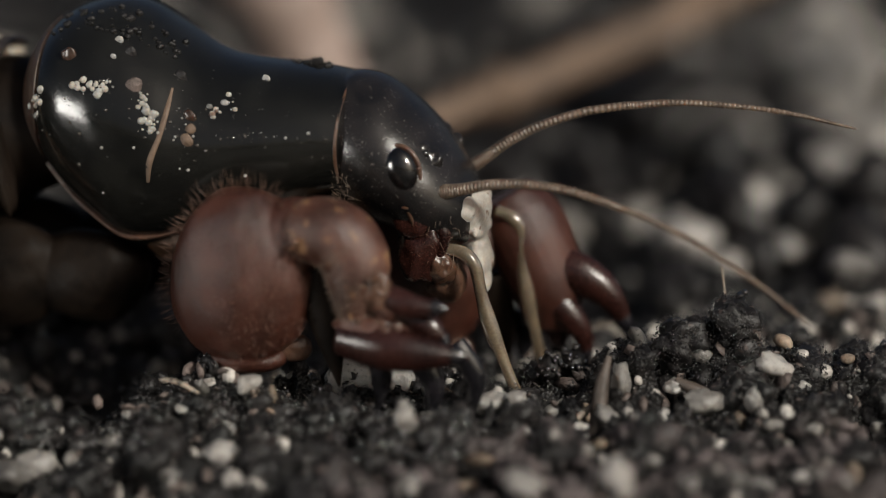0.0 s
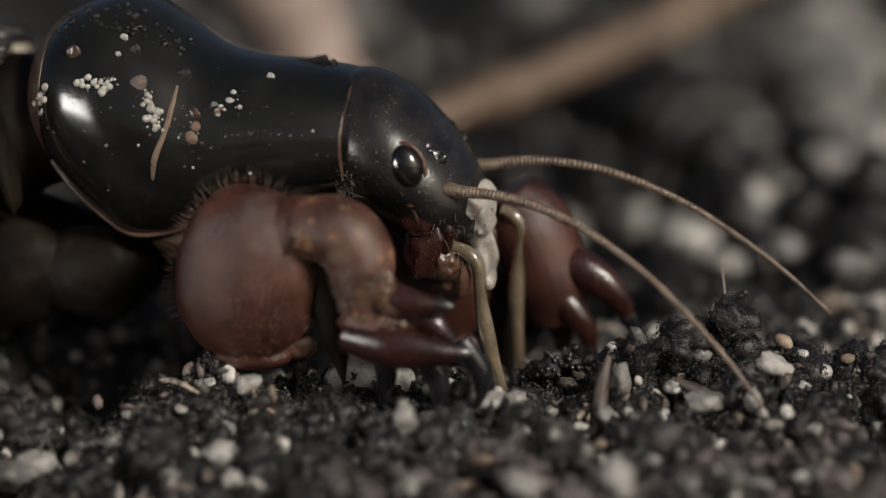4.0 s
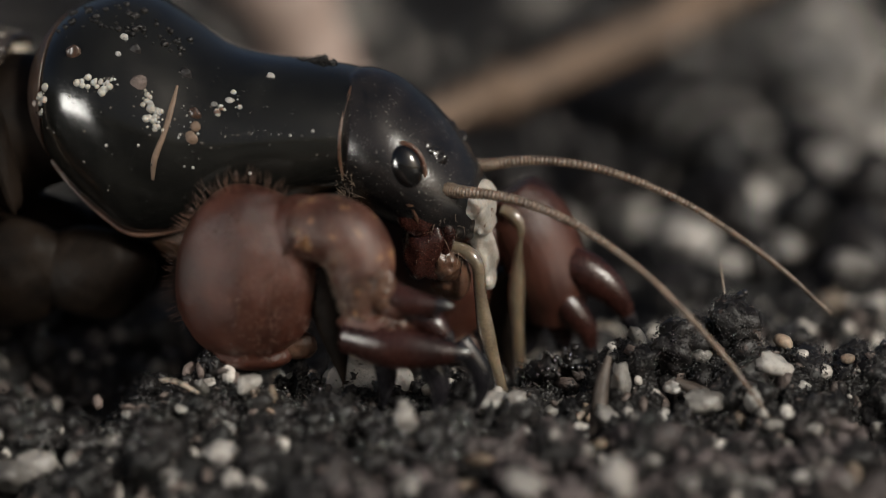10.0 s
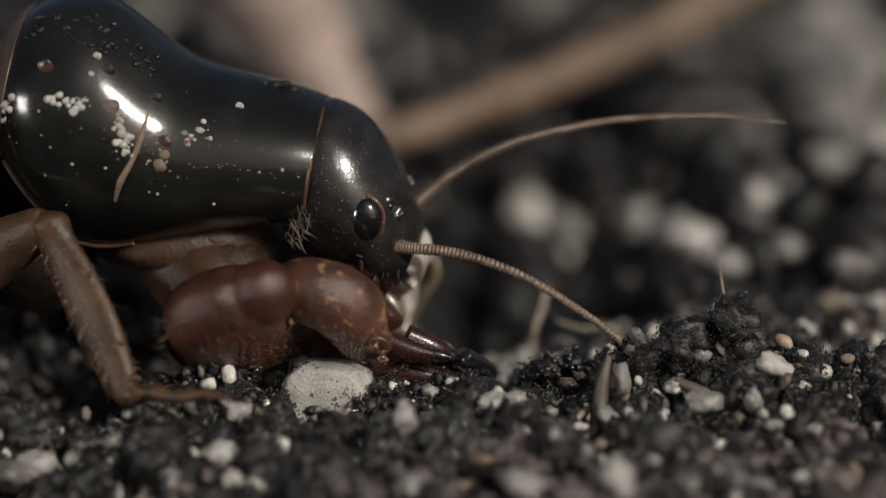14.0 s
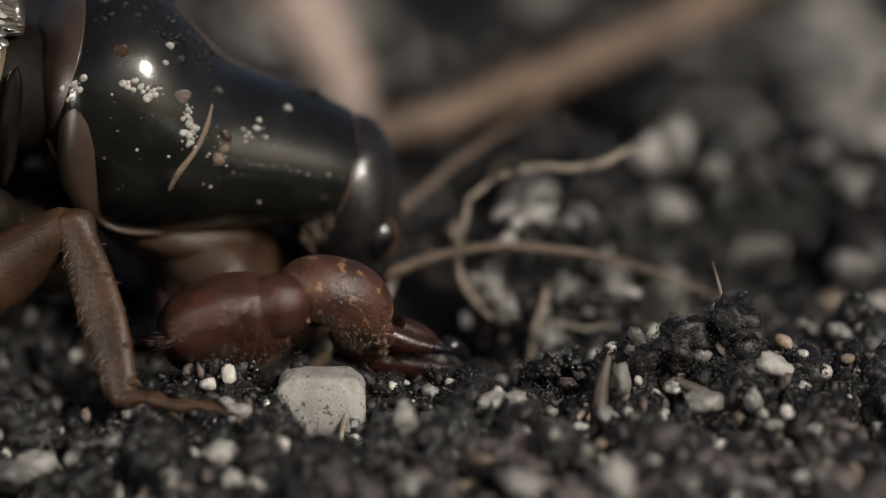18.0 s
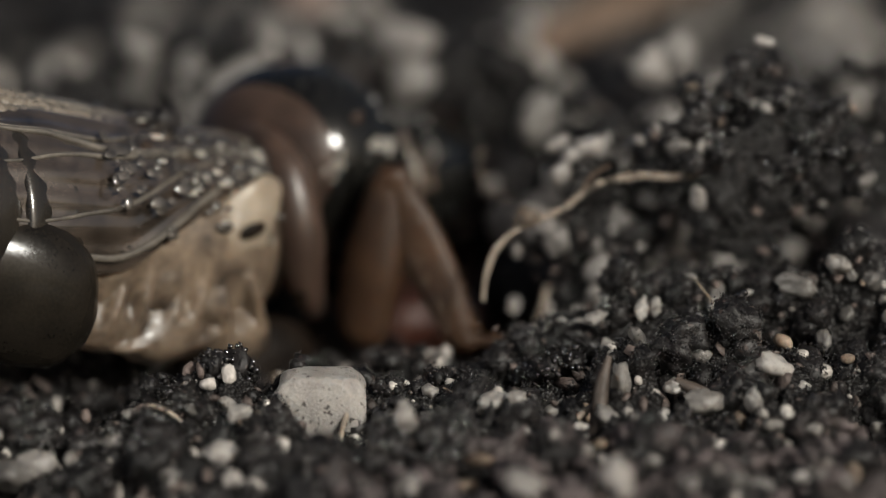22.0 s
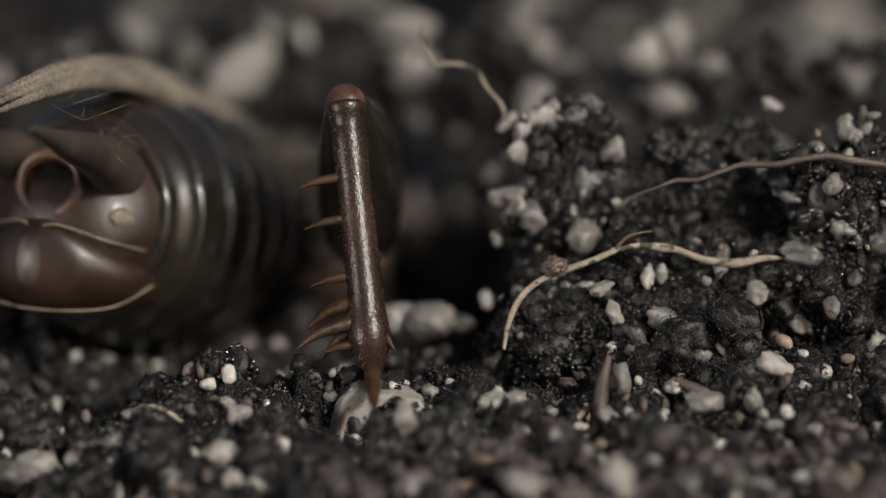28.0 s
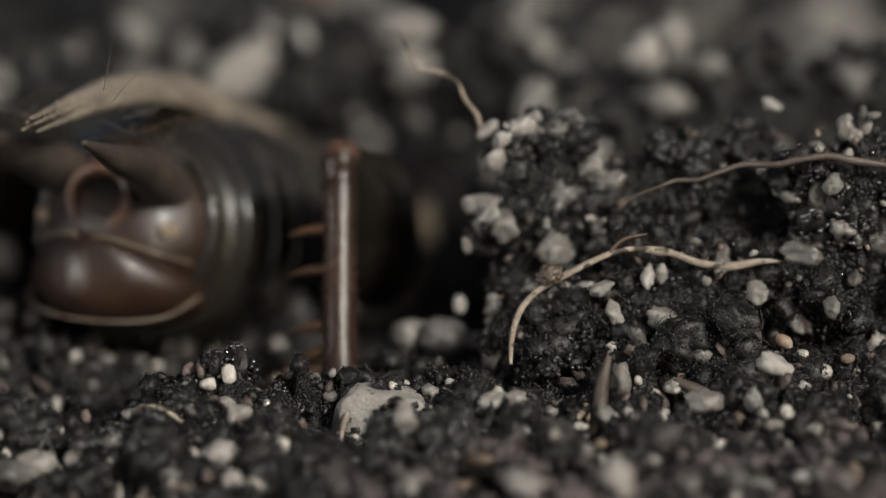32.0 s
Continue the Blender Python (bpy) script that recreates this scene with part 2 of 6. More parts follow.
def ico(level):
    if level not in ICO:
        bm = bmesh.new()
        bmesh.ops.create_icosphere(bm, subdivisions=level, radius=1)
        bm.verts.ensure_lookup_table()
        ICO[level] = (np.array([v.co[:] for v in bm.verts]), np.array([[v.index for v in f.verts] for f in bm.faces]))
        bm.free()
    return ICO[level]


def ball(size, level=3, at=(0, 0, 0)):
    v, f = ico(level)
    return v * np.array(size) + np.array(at), f


def rock(size, seed, level=3, rough=0.5, often=1.3, grit=0.0):
    """A lump with an uneven outline."""
    v, f = ico(level)
    lump = 1 + rough * 2 * fnoise(v * often + seed * 7.3, seed, 3)
    if grit:
        lump = lump + grit * (vnoise(v * 7 + seed, seed) - 0.5) + 0.6 * grit * (vnoise(v * 13 + seed, seed) - 0.5)
    return v * lump[:, None] * np.array(size), f


def organic(name, shapes, mat, parent=None, label="", at=None, cell=0.06, smooth=8):
    """Lumps grown together into one soft skin."""
    ob = part(name, joined(shapes), mat, parent, label, at)
    grown = ob.modifiers.new("grown", "REMESH")
    grown.mode, grown.voxel_size, grown.use_smooth_shade = "VOXEL", cell * MM, True
    soft = ob.modifiers.new("soft", "SMOOTH")
    soft.factor, soft.iterations = 0.5, smooth
    return ob


def turn(deg, axis):
    return np.array(Matrix.Rotation(radians(deg), 3, axis))


def moved(shape, at=(0, 0, 0), rx=0, ry=0, rz=0):
    m = turn(rz, "Z") @ turn(ry, "Y") @ turn(rx, "X")
    return np.asarray(shape[0]) @ m.T + np.array(at), shape[1]


def joined(shapes):
    verts, faces, k = [], [], 0
    for v, f in shapes:
        verts.append(np.asarray(v))
        faces += [[int(i) + k for i in face] for face in f]
        k += len(v)
    return np.vstack(verts), faces


def bristles(points, outs, seed, length=0.45, spread=0.35):
    r = random.Random(seed)
    shapes = []
    for p, o in zip(points, outs):
        d = Vector(o).normalized() + Vector((r.uniform(-1, 1), r.uniform(-1, 1), r.uniform(-1, 1))) * spread
        long = length * r.uniform(0.5, 1.2)
        e = Vector(p) + d.normalized() * long
        mid = (Vector(p) + e) / 2 + Vector((r.uniform(-1, 1), r.uniform(-1, 1), r.uniform(-1, 1))) * 0.04
        shapes.append(tube([p, mid[:], e[:]], [0.011, 0.008, 0.002], 4, 4))
    return joined(shapes)


# ---- the ground ----
def bump_at(x, y, cx, cy, rx, ry, high):
    return high * np.exp(-((x - cx) / rx) ** 2 - ((y - cy) / ry) ** 2)


CLUMPS = [(-7.4, -0.7, 1.5), (-0.5, -2.0, 1.3), (-9.3, -3.6, 1.2), (-5.2, -3.2, 1.1), (1.6, -2.7, 0.9), (3.4, -4.9, 1.0), (10.6, -3.2, 0.8),
          (11.8, -0.6, 0.9), (6.4, -4.8, 1.0), (8.7, -5.1, 1.0), (-11.4, -2.2, 1.0), (11.4, -3.6, 0.9), (7.1, 0.7, 0.6), (8.5, 0.6, 0.8), (-12.0, 1.0, 0.8)]


def relief(x, y):
    """Height of the soil: a crumbly bank that swells towards the front, a trough where the insect stands, a pit where it digs, a rolling distance."""
    x, y = np.asarray(x, float), np.asarray(y, float)
    z = -0.9 / (1 + np.exp(-np.clip((y - 1.2) * 1.6, -30, 30))) + 0.35 * np.clip(y, -2.2, 0)
    swell = 1 / (1 + np.exp(-np.clip((x + 5.0) / 1.3, -30, 30)))
    ahead = np.clip(-2.2 - y, 0, 12)
    z = z + ahead * (-0.09 * swell - 0.35 * (1 - swell) * (ahead < 7) - 0.35 * (1 - swell) * 7 / np.maximum(ahead, 7) * (ahead >= 7))
    z = z + bump_at(x, y, -7.0, 0.4, 3.0, 1.0, 0.25) + bump_at(x, y, -2.4, -0.4, 1.8, 0.9, 0.1)
    z = z + bump_at(x, y, 8.6, 0.8, 1.5, 1.1, 1.5) + bump_at(x, y, 11.2, -0.2, 2.0, 1.5, 0.7) + bump_at(x, y, 5.4, 1.2, 1.2, 1.0, 0.5)
    z = z + bump_at(x, y, 6.0, -6.0, 7.0, 2.4, 0.3)
    z = z - bump_at(x, y, -8.5, 6.5, 6.5, 4.0, 1.2) - bump_at(x, y, 1.0, 14.0, 5.5, 6.0, 4.5)
    z = z + bump_at(x, y, 13.0, 20.0, 6.0, 8.0, 1.5) + bump_at(x, y, -14.0, 30.0, 12.0, 8.0, 2.0)
    z = z + bump_at(x, y, -0.6, 5.0, 2.0, 1.5, 1.3) - bump_at(x, y, -11.0, 0.6, 2.6, 1.4, 1.3) - bump_at(x, y, -3.3, -1.6, 1.7, 1.1, 1.5) - bump_at(x, y, -11.8, 2.2, 2.8, 2.4, 1.5) - bump_at(x, y, -11.6, -0.9, 2.1, 1.5, 1.5) - bump_at(x, y, 1.3, 8.6, 1.7, 2.0, 3.0)
    for cx, cy, r in CLUMPS:
        z = z + 0.45 * r * np.maximum(0, 1 - ((x - cx) / r) ** 2 - ((y - cy) / (0.8 * r)) ** 2) ** 0.6
    p = np.stack([x, y, np.zeros_like(x)], -1).reshape(-1, 3)
    near = np.exp(-(np.maximum(0, np.abs(p[:, 1]) - 60) / 100) ** 2)
    rough = 1.5 * fnoise(p * 0.16, 3, 2) * near + 2.3 * fnoise(p * 0.55, 11, 3) * near + 1.5 * fnoise(p * 1.9, 21, 3) * near + 0.35 * fnoise(p * 5.5, 31, 2) * near
    rough = rough - 1.2 * np.clip(1 - np.abs(vnoise(p * 0.85 + 3.1, 41) - 0.5) / 0.09, 0, 1) * near
    return z + rough.reshape(x.shape)


def big_mesh(name, verts, faces, mat, moist=None, beads=None):
    """A mesh of triangles or of quads from arrays; the faces of the beads take the moist material."""
    me = bpy.data.meshes.new(name)
    verts, faces = np.asarray(verts, np.float32) * MM, np.asarray(faces, np.int32)
    k = faces.shape[1]
    me.vertices.add(len(verts))
    me.vertices.foreach_set("co", verts.ravel())
    me.loops.add(faces.size)
    me.loops.foreach_set("vertex_index", faces.ravel())
    me.polygons.add(len(faces))
    me.polygons.foreach_set("loop_start", np.arange(0, faces.size, k, dtype=np.int32))
    me.polygons.foreach_set("use_smooth", np.ones(len(faces), bool))
    me.materials.append(mat)
    if moist:
        me.materials.append(moist)
        me.polygons.foreach_set("material_index", np.asarray(beads, np.int32))
    me.update(calc_edges=True)
    me.validate()
    return me


def steps(low, high, fine, out, count):
    inner = np.arange(low, high + fine / 2, fine)
    grow = np.cumsum(fine * np.geomspace(1.2, 60, count))
    left = low - grow[::-1]
    right = high + grow
    return np.concatenate([[-out], left[left > -out], inner, right[right < out], [out]])


def build_ground():
    xs, ys = steps(-16, 16, 0.13, 2000, 60), steps(-12, 16, 0.14, 2000, 60)
    gx, gy = np.meshgrid(xs, ys)
    gz = relief(gx, gy)
    n, m = gx.shape
    i, j = np.meshgrid(np.arange(n - 1), np.arange(m - 1), indexing="ij")
    a = (i * m + j).ravel()
    faces = np.stack([a, a + 1, a + m + 1, a + m], 1)
    ground = new("ground", big_mesh("ground", np.stack([gx, gy, gz], -1).reshape(-1, 3), faces, SOIL))
    return tagged(ground, "dark crumbly potting soil, uneven and moist", "soil", kind="structure")


build_ground()
rng = np.random.default_rng(5)


def random_turns(n):
    q = rng.normal(size=(n, 4))
    q /= np.linalg.norm(q, axis=1)[:, None]
    w, x, y, z = q.T
    return np.stack([np.stack([1 - 2 * (y * y + z * z), 2 * (x * y - z * w), 2 * (x * z + y * w)], 1),
                     np.stack([2 * (x * y + z * w), 1 - 2 * (x * x + z * z), 2 * (y * z - x * w)], 1),
                     np.stack([2 * (x * z - y * w), 2 * (y * z + x * w), 1 - 2 * (x * x + y * y)], 1)], 1)


def scatter(places, sizes, shapes):
    """Many turned copies of a few lumps, as one array mesh."""
    verts, faces, k = [], [], 0
    turns = random_turns(len(places))
    for s, (v, f, *_) in enumerate(shapes):
        pick = np.arange(len(places)) % len(shapes) == s
        if not pick.any():
            continue
        vv = np.einsum("nij,kj->nki", turns[pick], v) * sizes[pick][:, None, None] + places[pick][:, None]
        count = pick.sum()
        ff = (f[None] + (np.arange(count) * len(v))[:, None, None]).reshape(-1, 3) + k
        verts.append(vv.reshape(-1, 3))
        faces.append(ff)
        k += count * len(v)
    return np.vstack(verts), np.vstack(faces)


def bead_faces(count, shapes):
    """Which faces of a scatter of clustered crumbs are beads."""
    return np.concatenate([np.tile(np.arange(len(f)) >= core, int((np.arange(count) % len(shapes) == s).sum())) for s, (v, f, core) in enumerate(shapes)])


OCTA = (np.array([(1, 0, 0), (-1, 0, 0), (0, 1, 0), (0, -1, 0), (0, 0, 1), (0, 0, -1)], float),
        np.array([(0, 2, 4), (2, 1, 4), (1, 3, 4), (3, 0, 4), (2, 0, 5), (1, 2, 5), (3, 1, 5), (0, 3, 5)]))


def beady(seed, beads, size, level=1):
    """A crumb that is a cluster of tiny beads."""
    r = np.random.default_rng(seed)
    core = rock((0.84, 0.72, 0.66), seed, 3 if beads > 200 else 2, 0.9, 1.9, 0.35)
    fine = rock((0.95, 0.82, 0.76), seed, 5 if beads > 200 else 4, 0.9, 1.9)[0]
    v, f = ico(level) if level else OCTA
    verts, faces, k = [core[0]], [core[1]], len(core[0])
    for p in fine[r.choice(len(fine), beads, replace=False)]:
        verts.append(v * size * r.uniform(0.5, 1.25) * np.array([1, r.uniform(0.7, 1.2), r.uniform(0.7, 1.2)]) + p)
        faces.append(f + k)
        k += len(v)
    return np.vstack(verts), np.vstack(faces), len(core[1])


CLODS_FINE = [beady(40 + s, 170, 0.078, 0) for s in range(6)]
CLODS_BIG = [beady(140 + s, 680, 0.042, 0) for s in range(6)]
CLODS = [beady(60 + s, 26, 0.22, 0) for s in range(7)]
CLODS_SMALL = [rock((1, 0.85, 0.75), 80 + s, 2, 0.6, 1.6, 0.3) for s in range(7)]
CLODS_ROUGH = [rock((1, 0.8 + 0.1 * (s % 3), 0.6 + 0.1 * (s % 4)), 480 + s, 2, 1.5, 2.1, 0.5) for s in range(9)]
CHIPS = [rock((1, r.uniform(0.25, 0.6), r.uniform(0.35, 0.9)), 30 + s, 1, 0.9, 1.6) for r in (random.Random(6),) for s in range(6)]
BEADS = [(OCTA[0] * np.array(size), OCTA[1]) for size in ((1, 0.9, 0.8), (1, 1.1, 0.9), (0.8, 1, 1.1), (1, 0.8, 1))]
PEBBLES = [rock((1, 0.8, 0.7), 20 + s, 2, 0.5, 1.3) for s in range(6)]


def laid(n, x0, x1, y0, y1, lift=0.9, size=(0.2, 0.5)):
    xy = np.stack([rng.uniform(x0, x1, n), rng.uniform(y0, y1, n)], 1)
    s = size[0] + (size[1] - size[0]) * rng.random(n) ** 2.2
    return np.column_stack([xy, relief(xy[:, 0], xy[:, 1]) + (0.1 + 0.8 * rng.random(n)) * lift * s]), s


LUMPS = [(10.4, -4.6, 0.62), (11.4, -4.9, 0.5), (6.9, -5.2, 0.6), (1.5, -5.0, 0.6), (-0.6, -5.6, 0.65), (3.1, -5.6, 0.55), (8.4, -5.9, 0.6), (5.8, -6.6, 0.6), (12.8, -5.6, 0.55), (-2.6, -6.2, 0.6), (7.6, -4.6, 0.4), (9.7, -6.6, 0.5), (2.4, -4.4, 0.4)]


def clear_of_sight(places, sizes):
    """Which crumbs stay out of the camera's sight line to every loose grain."""
    clear = np.ones(len(places), bool)
    for gx, gy, gz, g in SPOTS:
        if gy > 6 or g < 0.16:
            continue
        ahead = gy + 0.5 * g - places[:, 1]
        rise = places[:, 2] + 0.8 * sizes - (gz - 0.45 * g + 0.27 * ahead)
        clear &= ~((np.abs(places[:, 0] - gx) < 0.75 * g + 0.8 * sizes) & (ahead > 0) & (rise > 0))
    return clear


def build_crumbs():
    held = [], []
    for label, n, area, size, shapes, mat in (
            ("dark beady soil crumbs in the focused strip", 520, (-14, 14, -3.8, 3), (0.2, 0.62), CLODS_FINE, CRUMB),
            ("dark soil crumbs strewn over the soil", 800, (-15, 15, -9, 9), (0.12, 0.6), CLODS, CRUMB),
            ("beady black soil granules", 26000, (-14, 14, -4, 3), (0.02, 0.06), BEADS, GLINT),
            ("fine dark soil crumbs", 3600, (-15, 15, -10, 10), (0.05, 0.16), BEADS, CRUMB),
            ("blurred dark soil lumps in the distance", 1300, (-26, 26, 9, 62), (0.2, 1.5), CLODS_SMALL, CRUMB),
            ("brown plant crumbs mixed into the soil", 2100, (-15, 15, -10, 9), (0.06, 0.42), CHIPS, BROWN),
            ("purplish brown soil lumps close to the lens", 850, (-3.5, 14, -9, -3.6), (0.07, 0.5), CLODS_ROUGH, BROWN_SOIL),
            ("tiny pale mineral grains in the soil", 1500, (-14, 14, -9, 12), (0.05, 0.34), PEBBLES, GRAINS),
            ("small pale mineral grains strewn in the soil", 390, (-24, 26, 13, 60), (0.2, 1.2), PEBBLES, GRAINS)):
        places, sizes = laid(n, *area, size=size)
        if mat is BROWN_SOIL:
            places, sizes = np.vstack([places, [(x, y, float(relief(x, y)) + 0.3 * big) for x, y, big in LUMPS]]), np.concatenate([sizes, [big for x, y, big in LUMPS]])
        if area[2] < 0:
            clear = clear_of_sight(places, sizes)
            places, sizes = places[clear], sizes[clear]
        if shapes is PEBBLES and n < 400:
            places, sizes = np.vstack([places, *held[0]]), np.concatenate([sizes, *held[1]])
        elif shapes is PEBBLES:
            held[0].append(places)
            held[1].append(sizes)
            continue
        ob = new("soil_crumbs" if mat is not GRAINS else "sand_grains", big_mesh("crumbs", *scatter(places, sizes, shapes), mat, *((GLINT, bead_faces(len(places), shapes)) if len(shapes[0]) > 2 else ())))
        tagged(ob, label, "soil" if mat is not GRAINS else "sand", kind="stuff")


# ---- loose grains that can be told apart: (x, y, z, half sizes, turn) ----
GRAIN_MESHES = [mesh_of("grain", *rock((1, 0.85, 0.78), 100 + s, 3, 0.85, 1.5, 0.12), GRAIN) for s in range(6)]
ROUND_MESHES = [mesh_of("grain", *rock((1, 0.85, 0.8), 110 + s, 4, 0.35, 1.2, 0.05), GRAIN) for s in range(4)]
OCHRE_MESHES = [mesh_of("grain", *rock((1, 0.8, 0.75), 120 + s, 2, 0.45, 1.2), OCHRE) for s in range(3)]

SPOTS = []


def grain(x, y, z, size, seed, long=1.0, lean=0.0, mat="pale", group="pale grains on the soil"):
    meshes = {"ochre": OCHRE_MESHES, "round": ROUND_MESHES}.get(mat, GRAIN_MESHES)
    ob = new("mineral_grain", meshes[seed % len(meshes)])
    SPOTS.append((x, y, z, size * (long if abs(lean) < 45 else 1.2)))
    ob.matrix_basis = P(x, y, z, 20 * math.sin(seed), lean, 40 * math.sin(seed * 2.1)) @ Matrix.Diagonal((size * long, size, size, 1))
    tagged(ob, "ochre crumb of mineral lying on dark soil" if mat == "ochre" else "pale rounded mineral grain lying on dark soil", "grain", group)
    return ob


# pale grains in front and in the distance, placed to fit the camera's view
grain(1.42, -1.66, -0.23, 0.41, 13,1.2,0)
grain(5.19, -1.25, 0.27, 0.42, 90, 1.4, 82)
grain(7.58, -1.55, -0.22, 0.5, 91, 1.15, 10)
grain(8.33, -1.35, -0.28, 0.25, 92, 1.1, 60)
grain(9.07, -2.05, -0.11, 0.3, 93, 1.4, 80)
grain(9.60, -3.35, -0.41, 0.28, 94, 1.4, 5)
grain(8.66, -2.15, -0.66, 0.25, 95, 1.2, 60, "ochre")
grain(6.36, -2.00, -0.57, 0.21, 96, 1.4, -50)
grain(9.72, -0.70, 0.63, 0.46, 97, 1.2, 35)
grain(10.06, 0.45, 1.00, 0.3, 98, 1.1, 20, "ochre")
grain(3.98, -2.65, -0.66, 0.18, 100, 1.2, 0)
grain(4.25, -0.95, -0.84, 0.28, 101, 1.3, 70, "ochre")
grain(4.78, -2.30, -0.48, 0.34, 102, 1.2, 20)
grain(2.11, -1.90, 0.00, 0.26, 103, 1.1, 0)
grain(3.16, -1.40, -0.61, 0.21, 104, 1.1, 0)
grain(4.92, -8.00, -0.63, 0.5, 105, 1.4, 80)
grain(0.77, -5.65, -1.51, 0.28, 106, 1.4, 5, "ochre")
grain(1.01, -5.50, -0.80, 0.27, 107, 1.9, -12, "ochre")
grain(2.31, -7.85, -0.84, 0.52, 108, 1.2, 10)
grain(4.51, -4.35, -0.67, 0.2, 109, 1, 0, "ochre")
grain(4.54, -5.00, -0.96, 0.22, 110, 1, 0)
grain(5.97, -5.45, -0.82, 0.24, 111, 1, 0)
grain(12.75, -1.70, -1.14, 0.3, 112, 1.1, 60)
grain(11.19, -2.15, -0.35, 0.14, 113, 1, 0)
grain(11.69, -5.55, -1.17, 0.3, 114, 1.4, 80, "ochre")
grain(2.51, -3.80, -0.60, 0.2, 115, 1.9, 50)
grain(0.36, -2.70, -0.94, 0.13, 116, 2.0, 75)
grain(8.21, -7.15, -0.83, 0.34, 117, 1.2, 10)
grain(10.19, -6.20, -1.17, 0.3, 118, 1.2, 30)
grain(6.97, -7.25, -0.97, 0.3, 119, 1.2, 0)
grain(-6.40, -4.10, -1.00, 0.48, 15,1.1,0)
grain(-6.26, -1.38, -0.41, 0.30, 16,1.2,40)
grain(-5.02, 3.53, -1.23, 0.24, 17,1.5,80,"ochre")
grain(-12.45, -3.91, -1.78, 0.66, 18,1.1,0)
grain(-11.85, -3.38, -1.57, 0.56, 19,1.1,0)
grain(10.66, -3.99, -0.32, 0.23, 23,1.0,0)
grain(13.51, 9.81, -0.64, 0.53, 24,1.0,0)
grain(12.19, 10.03, -0.45, 0.49, 25,1.0,0,"ochre")
grain(7.60, 0.20, 0.69, 0.31, 27,1.0,0)
grain(5.80, 1.04, 0.90, 0.31, 28,1.4,60)
grain(-4.89, -5.71, -1.68, 0.26, 30,1.0,0)
grain(-10.94, -4.53, -1.71, 0.30, 31,1.0,0)
grain(-1.38, -2.13, -0.54, 0.23, 34,1.0,0)
grain(-3.71, -1.92, -1.64, 0.23, 35,1.0,0)
grain(-7.48, -2.13, -0.91, 0.18, 36,1.0,0)
grain(-9.56, -3.10, -0.98, 0.33, 39,1.2,0)
grain(-5.67, -1.99, -0.96, 0.23, 40,1.0,0)
grain(-2.36, -2.60, -1.85, 0.30, 41,1.0,0)
grain(-0.39, -2.09, -0.55, 0.26, 42,1.0,0)
grain(9.04, 32.35, 0.11, 0.76, 51,1.0,0)
grain(14.20, 34.39, -0.12, 1.43, 52,1.1,80)
grain(14.12, 44.71, 0.04, 1.18, 53,1.1,0)
grain(10.99, 38.89, -0.38, 0.84, 54,1.0,0)
grain(5.36, 25.39, -0.85, 0.55, 55,1.1,0)
grain(7.90, 17.01, -0.30, 0.93, 56,1.2,0)
grain(6.06, 17.44, -1.80, 0.37, 57,1.0,0)
grain(3.56, 22.70, -0.85, 0.54, 58,1.1,0)
grain(2.67, 34.29, -0.67, 0.53, 59,1.0,0)
grain(11.39, 51.64, -1.13, 0.78, 60,1.0,0)
grain(1.53, 31.71, -0.13, 0.40, 61,1.0,0)
grain(5.84, 21.85, -0.90, 0.57, 62,1.0,0)
grain(6.44, 20.39, -0.84, 0.38, 63,1.0,0)
grain(11.03, 17.12, 0.49, 0.83, 64,1.2,0)
grain(14.14, 19.11, 1.28, 0.75, 65,1.0,0)
grain(13.88, 53.98, -0.84, 0.90, 66,1.0,0)
grain(-0.47, 27.49, 0.22, 0.49, 67,1.0,0)
grain(12.98, 18.71, 1.28, 0.56, 68,1.0,0)
grain(10.84, 32.73, -0.67, 0.61, 69,1.0,0)
grain(-1.61, 46.42, -0.56, 0.65, 70,1.0,0)
grain(3.28, 17.42, -3.27, 0.30, 71,1.0,0)
grain(4.61, 14.82, -2.94, 0.26, 72,1.0,0)
grain(-9.14, -1.69, -0.59, 0.26, 73,1,0)
grain(-0.40, -0.46, -0.27, 0.26, 74,1,0)
grain(10.55, -0.75, -0.01, 0.26, 75,1,0)
grain(11.92, -0.06, 0.63, 0.23, 76,1,0,"ochre")
grain(6.73, -0.95, 0.04, 0.26, 77,1.2,0)
grain(-2.04, -1.75, -1.44, 0.26, 79,1,0)
grain(-7.85, -4.69, -1.50, 0.37, 80,1,0)
grain(8.92, -6.10, -1.36, 0.45, 82,1,0)
grain(-1.03, -6.87, -1.13, 0.40, 83,1,0)

for x, y, size, k in ((13.9, 37.0, 1.5, 1), (14.2, 33.5, 0.9, 2), (12.9, 43.5, 1.0, 3), (8.2, 32.2, 0.85, 4), (8.9, 27.5, 0.8, 5), (4.7, 45.5, 0.9, 0), (10.8, 33.0, 0.8, 2), (11.8, 24.0, 0.9, 1), (13.4, 27.0, 1.1, 3), (10.2, 21.5, 0.6, 4), (12.9, 21.0, 0.7, 0), (15.2, 30.0, 1.2, 5)):
    grain(x, y, float(relief(x, y)) + 0.5 * size, size, k, 1.1, 8, group="large pale grains far behind")

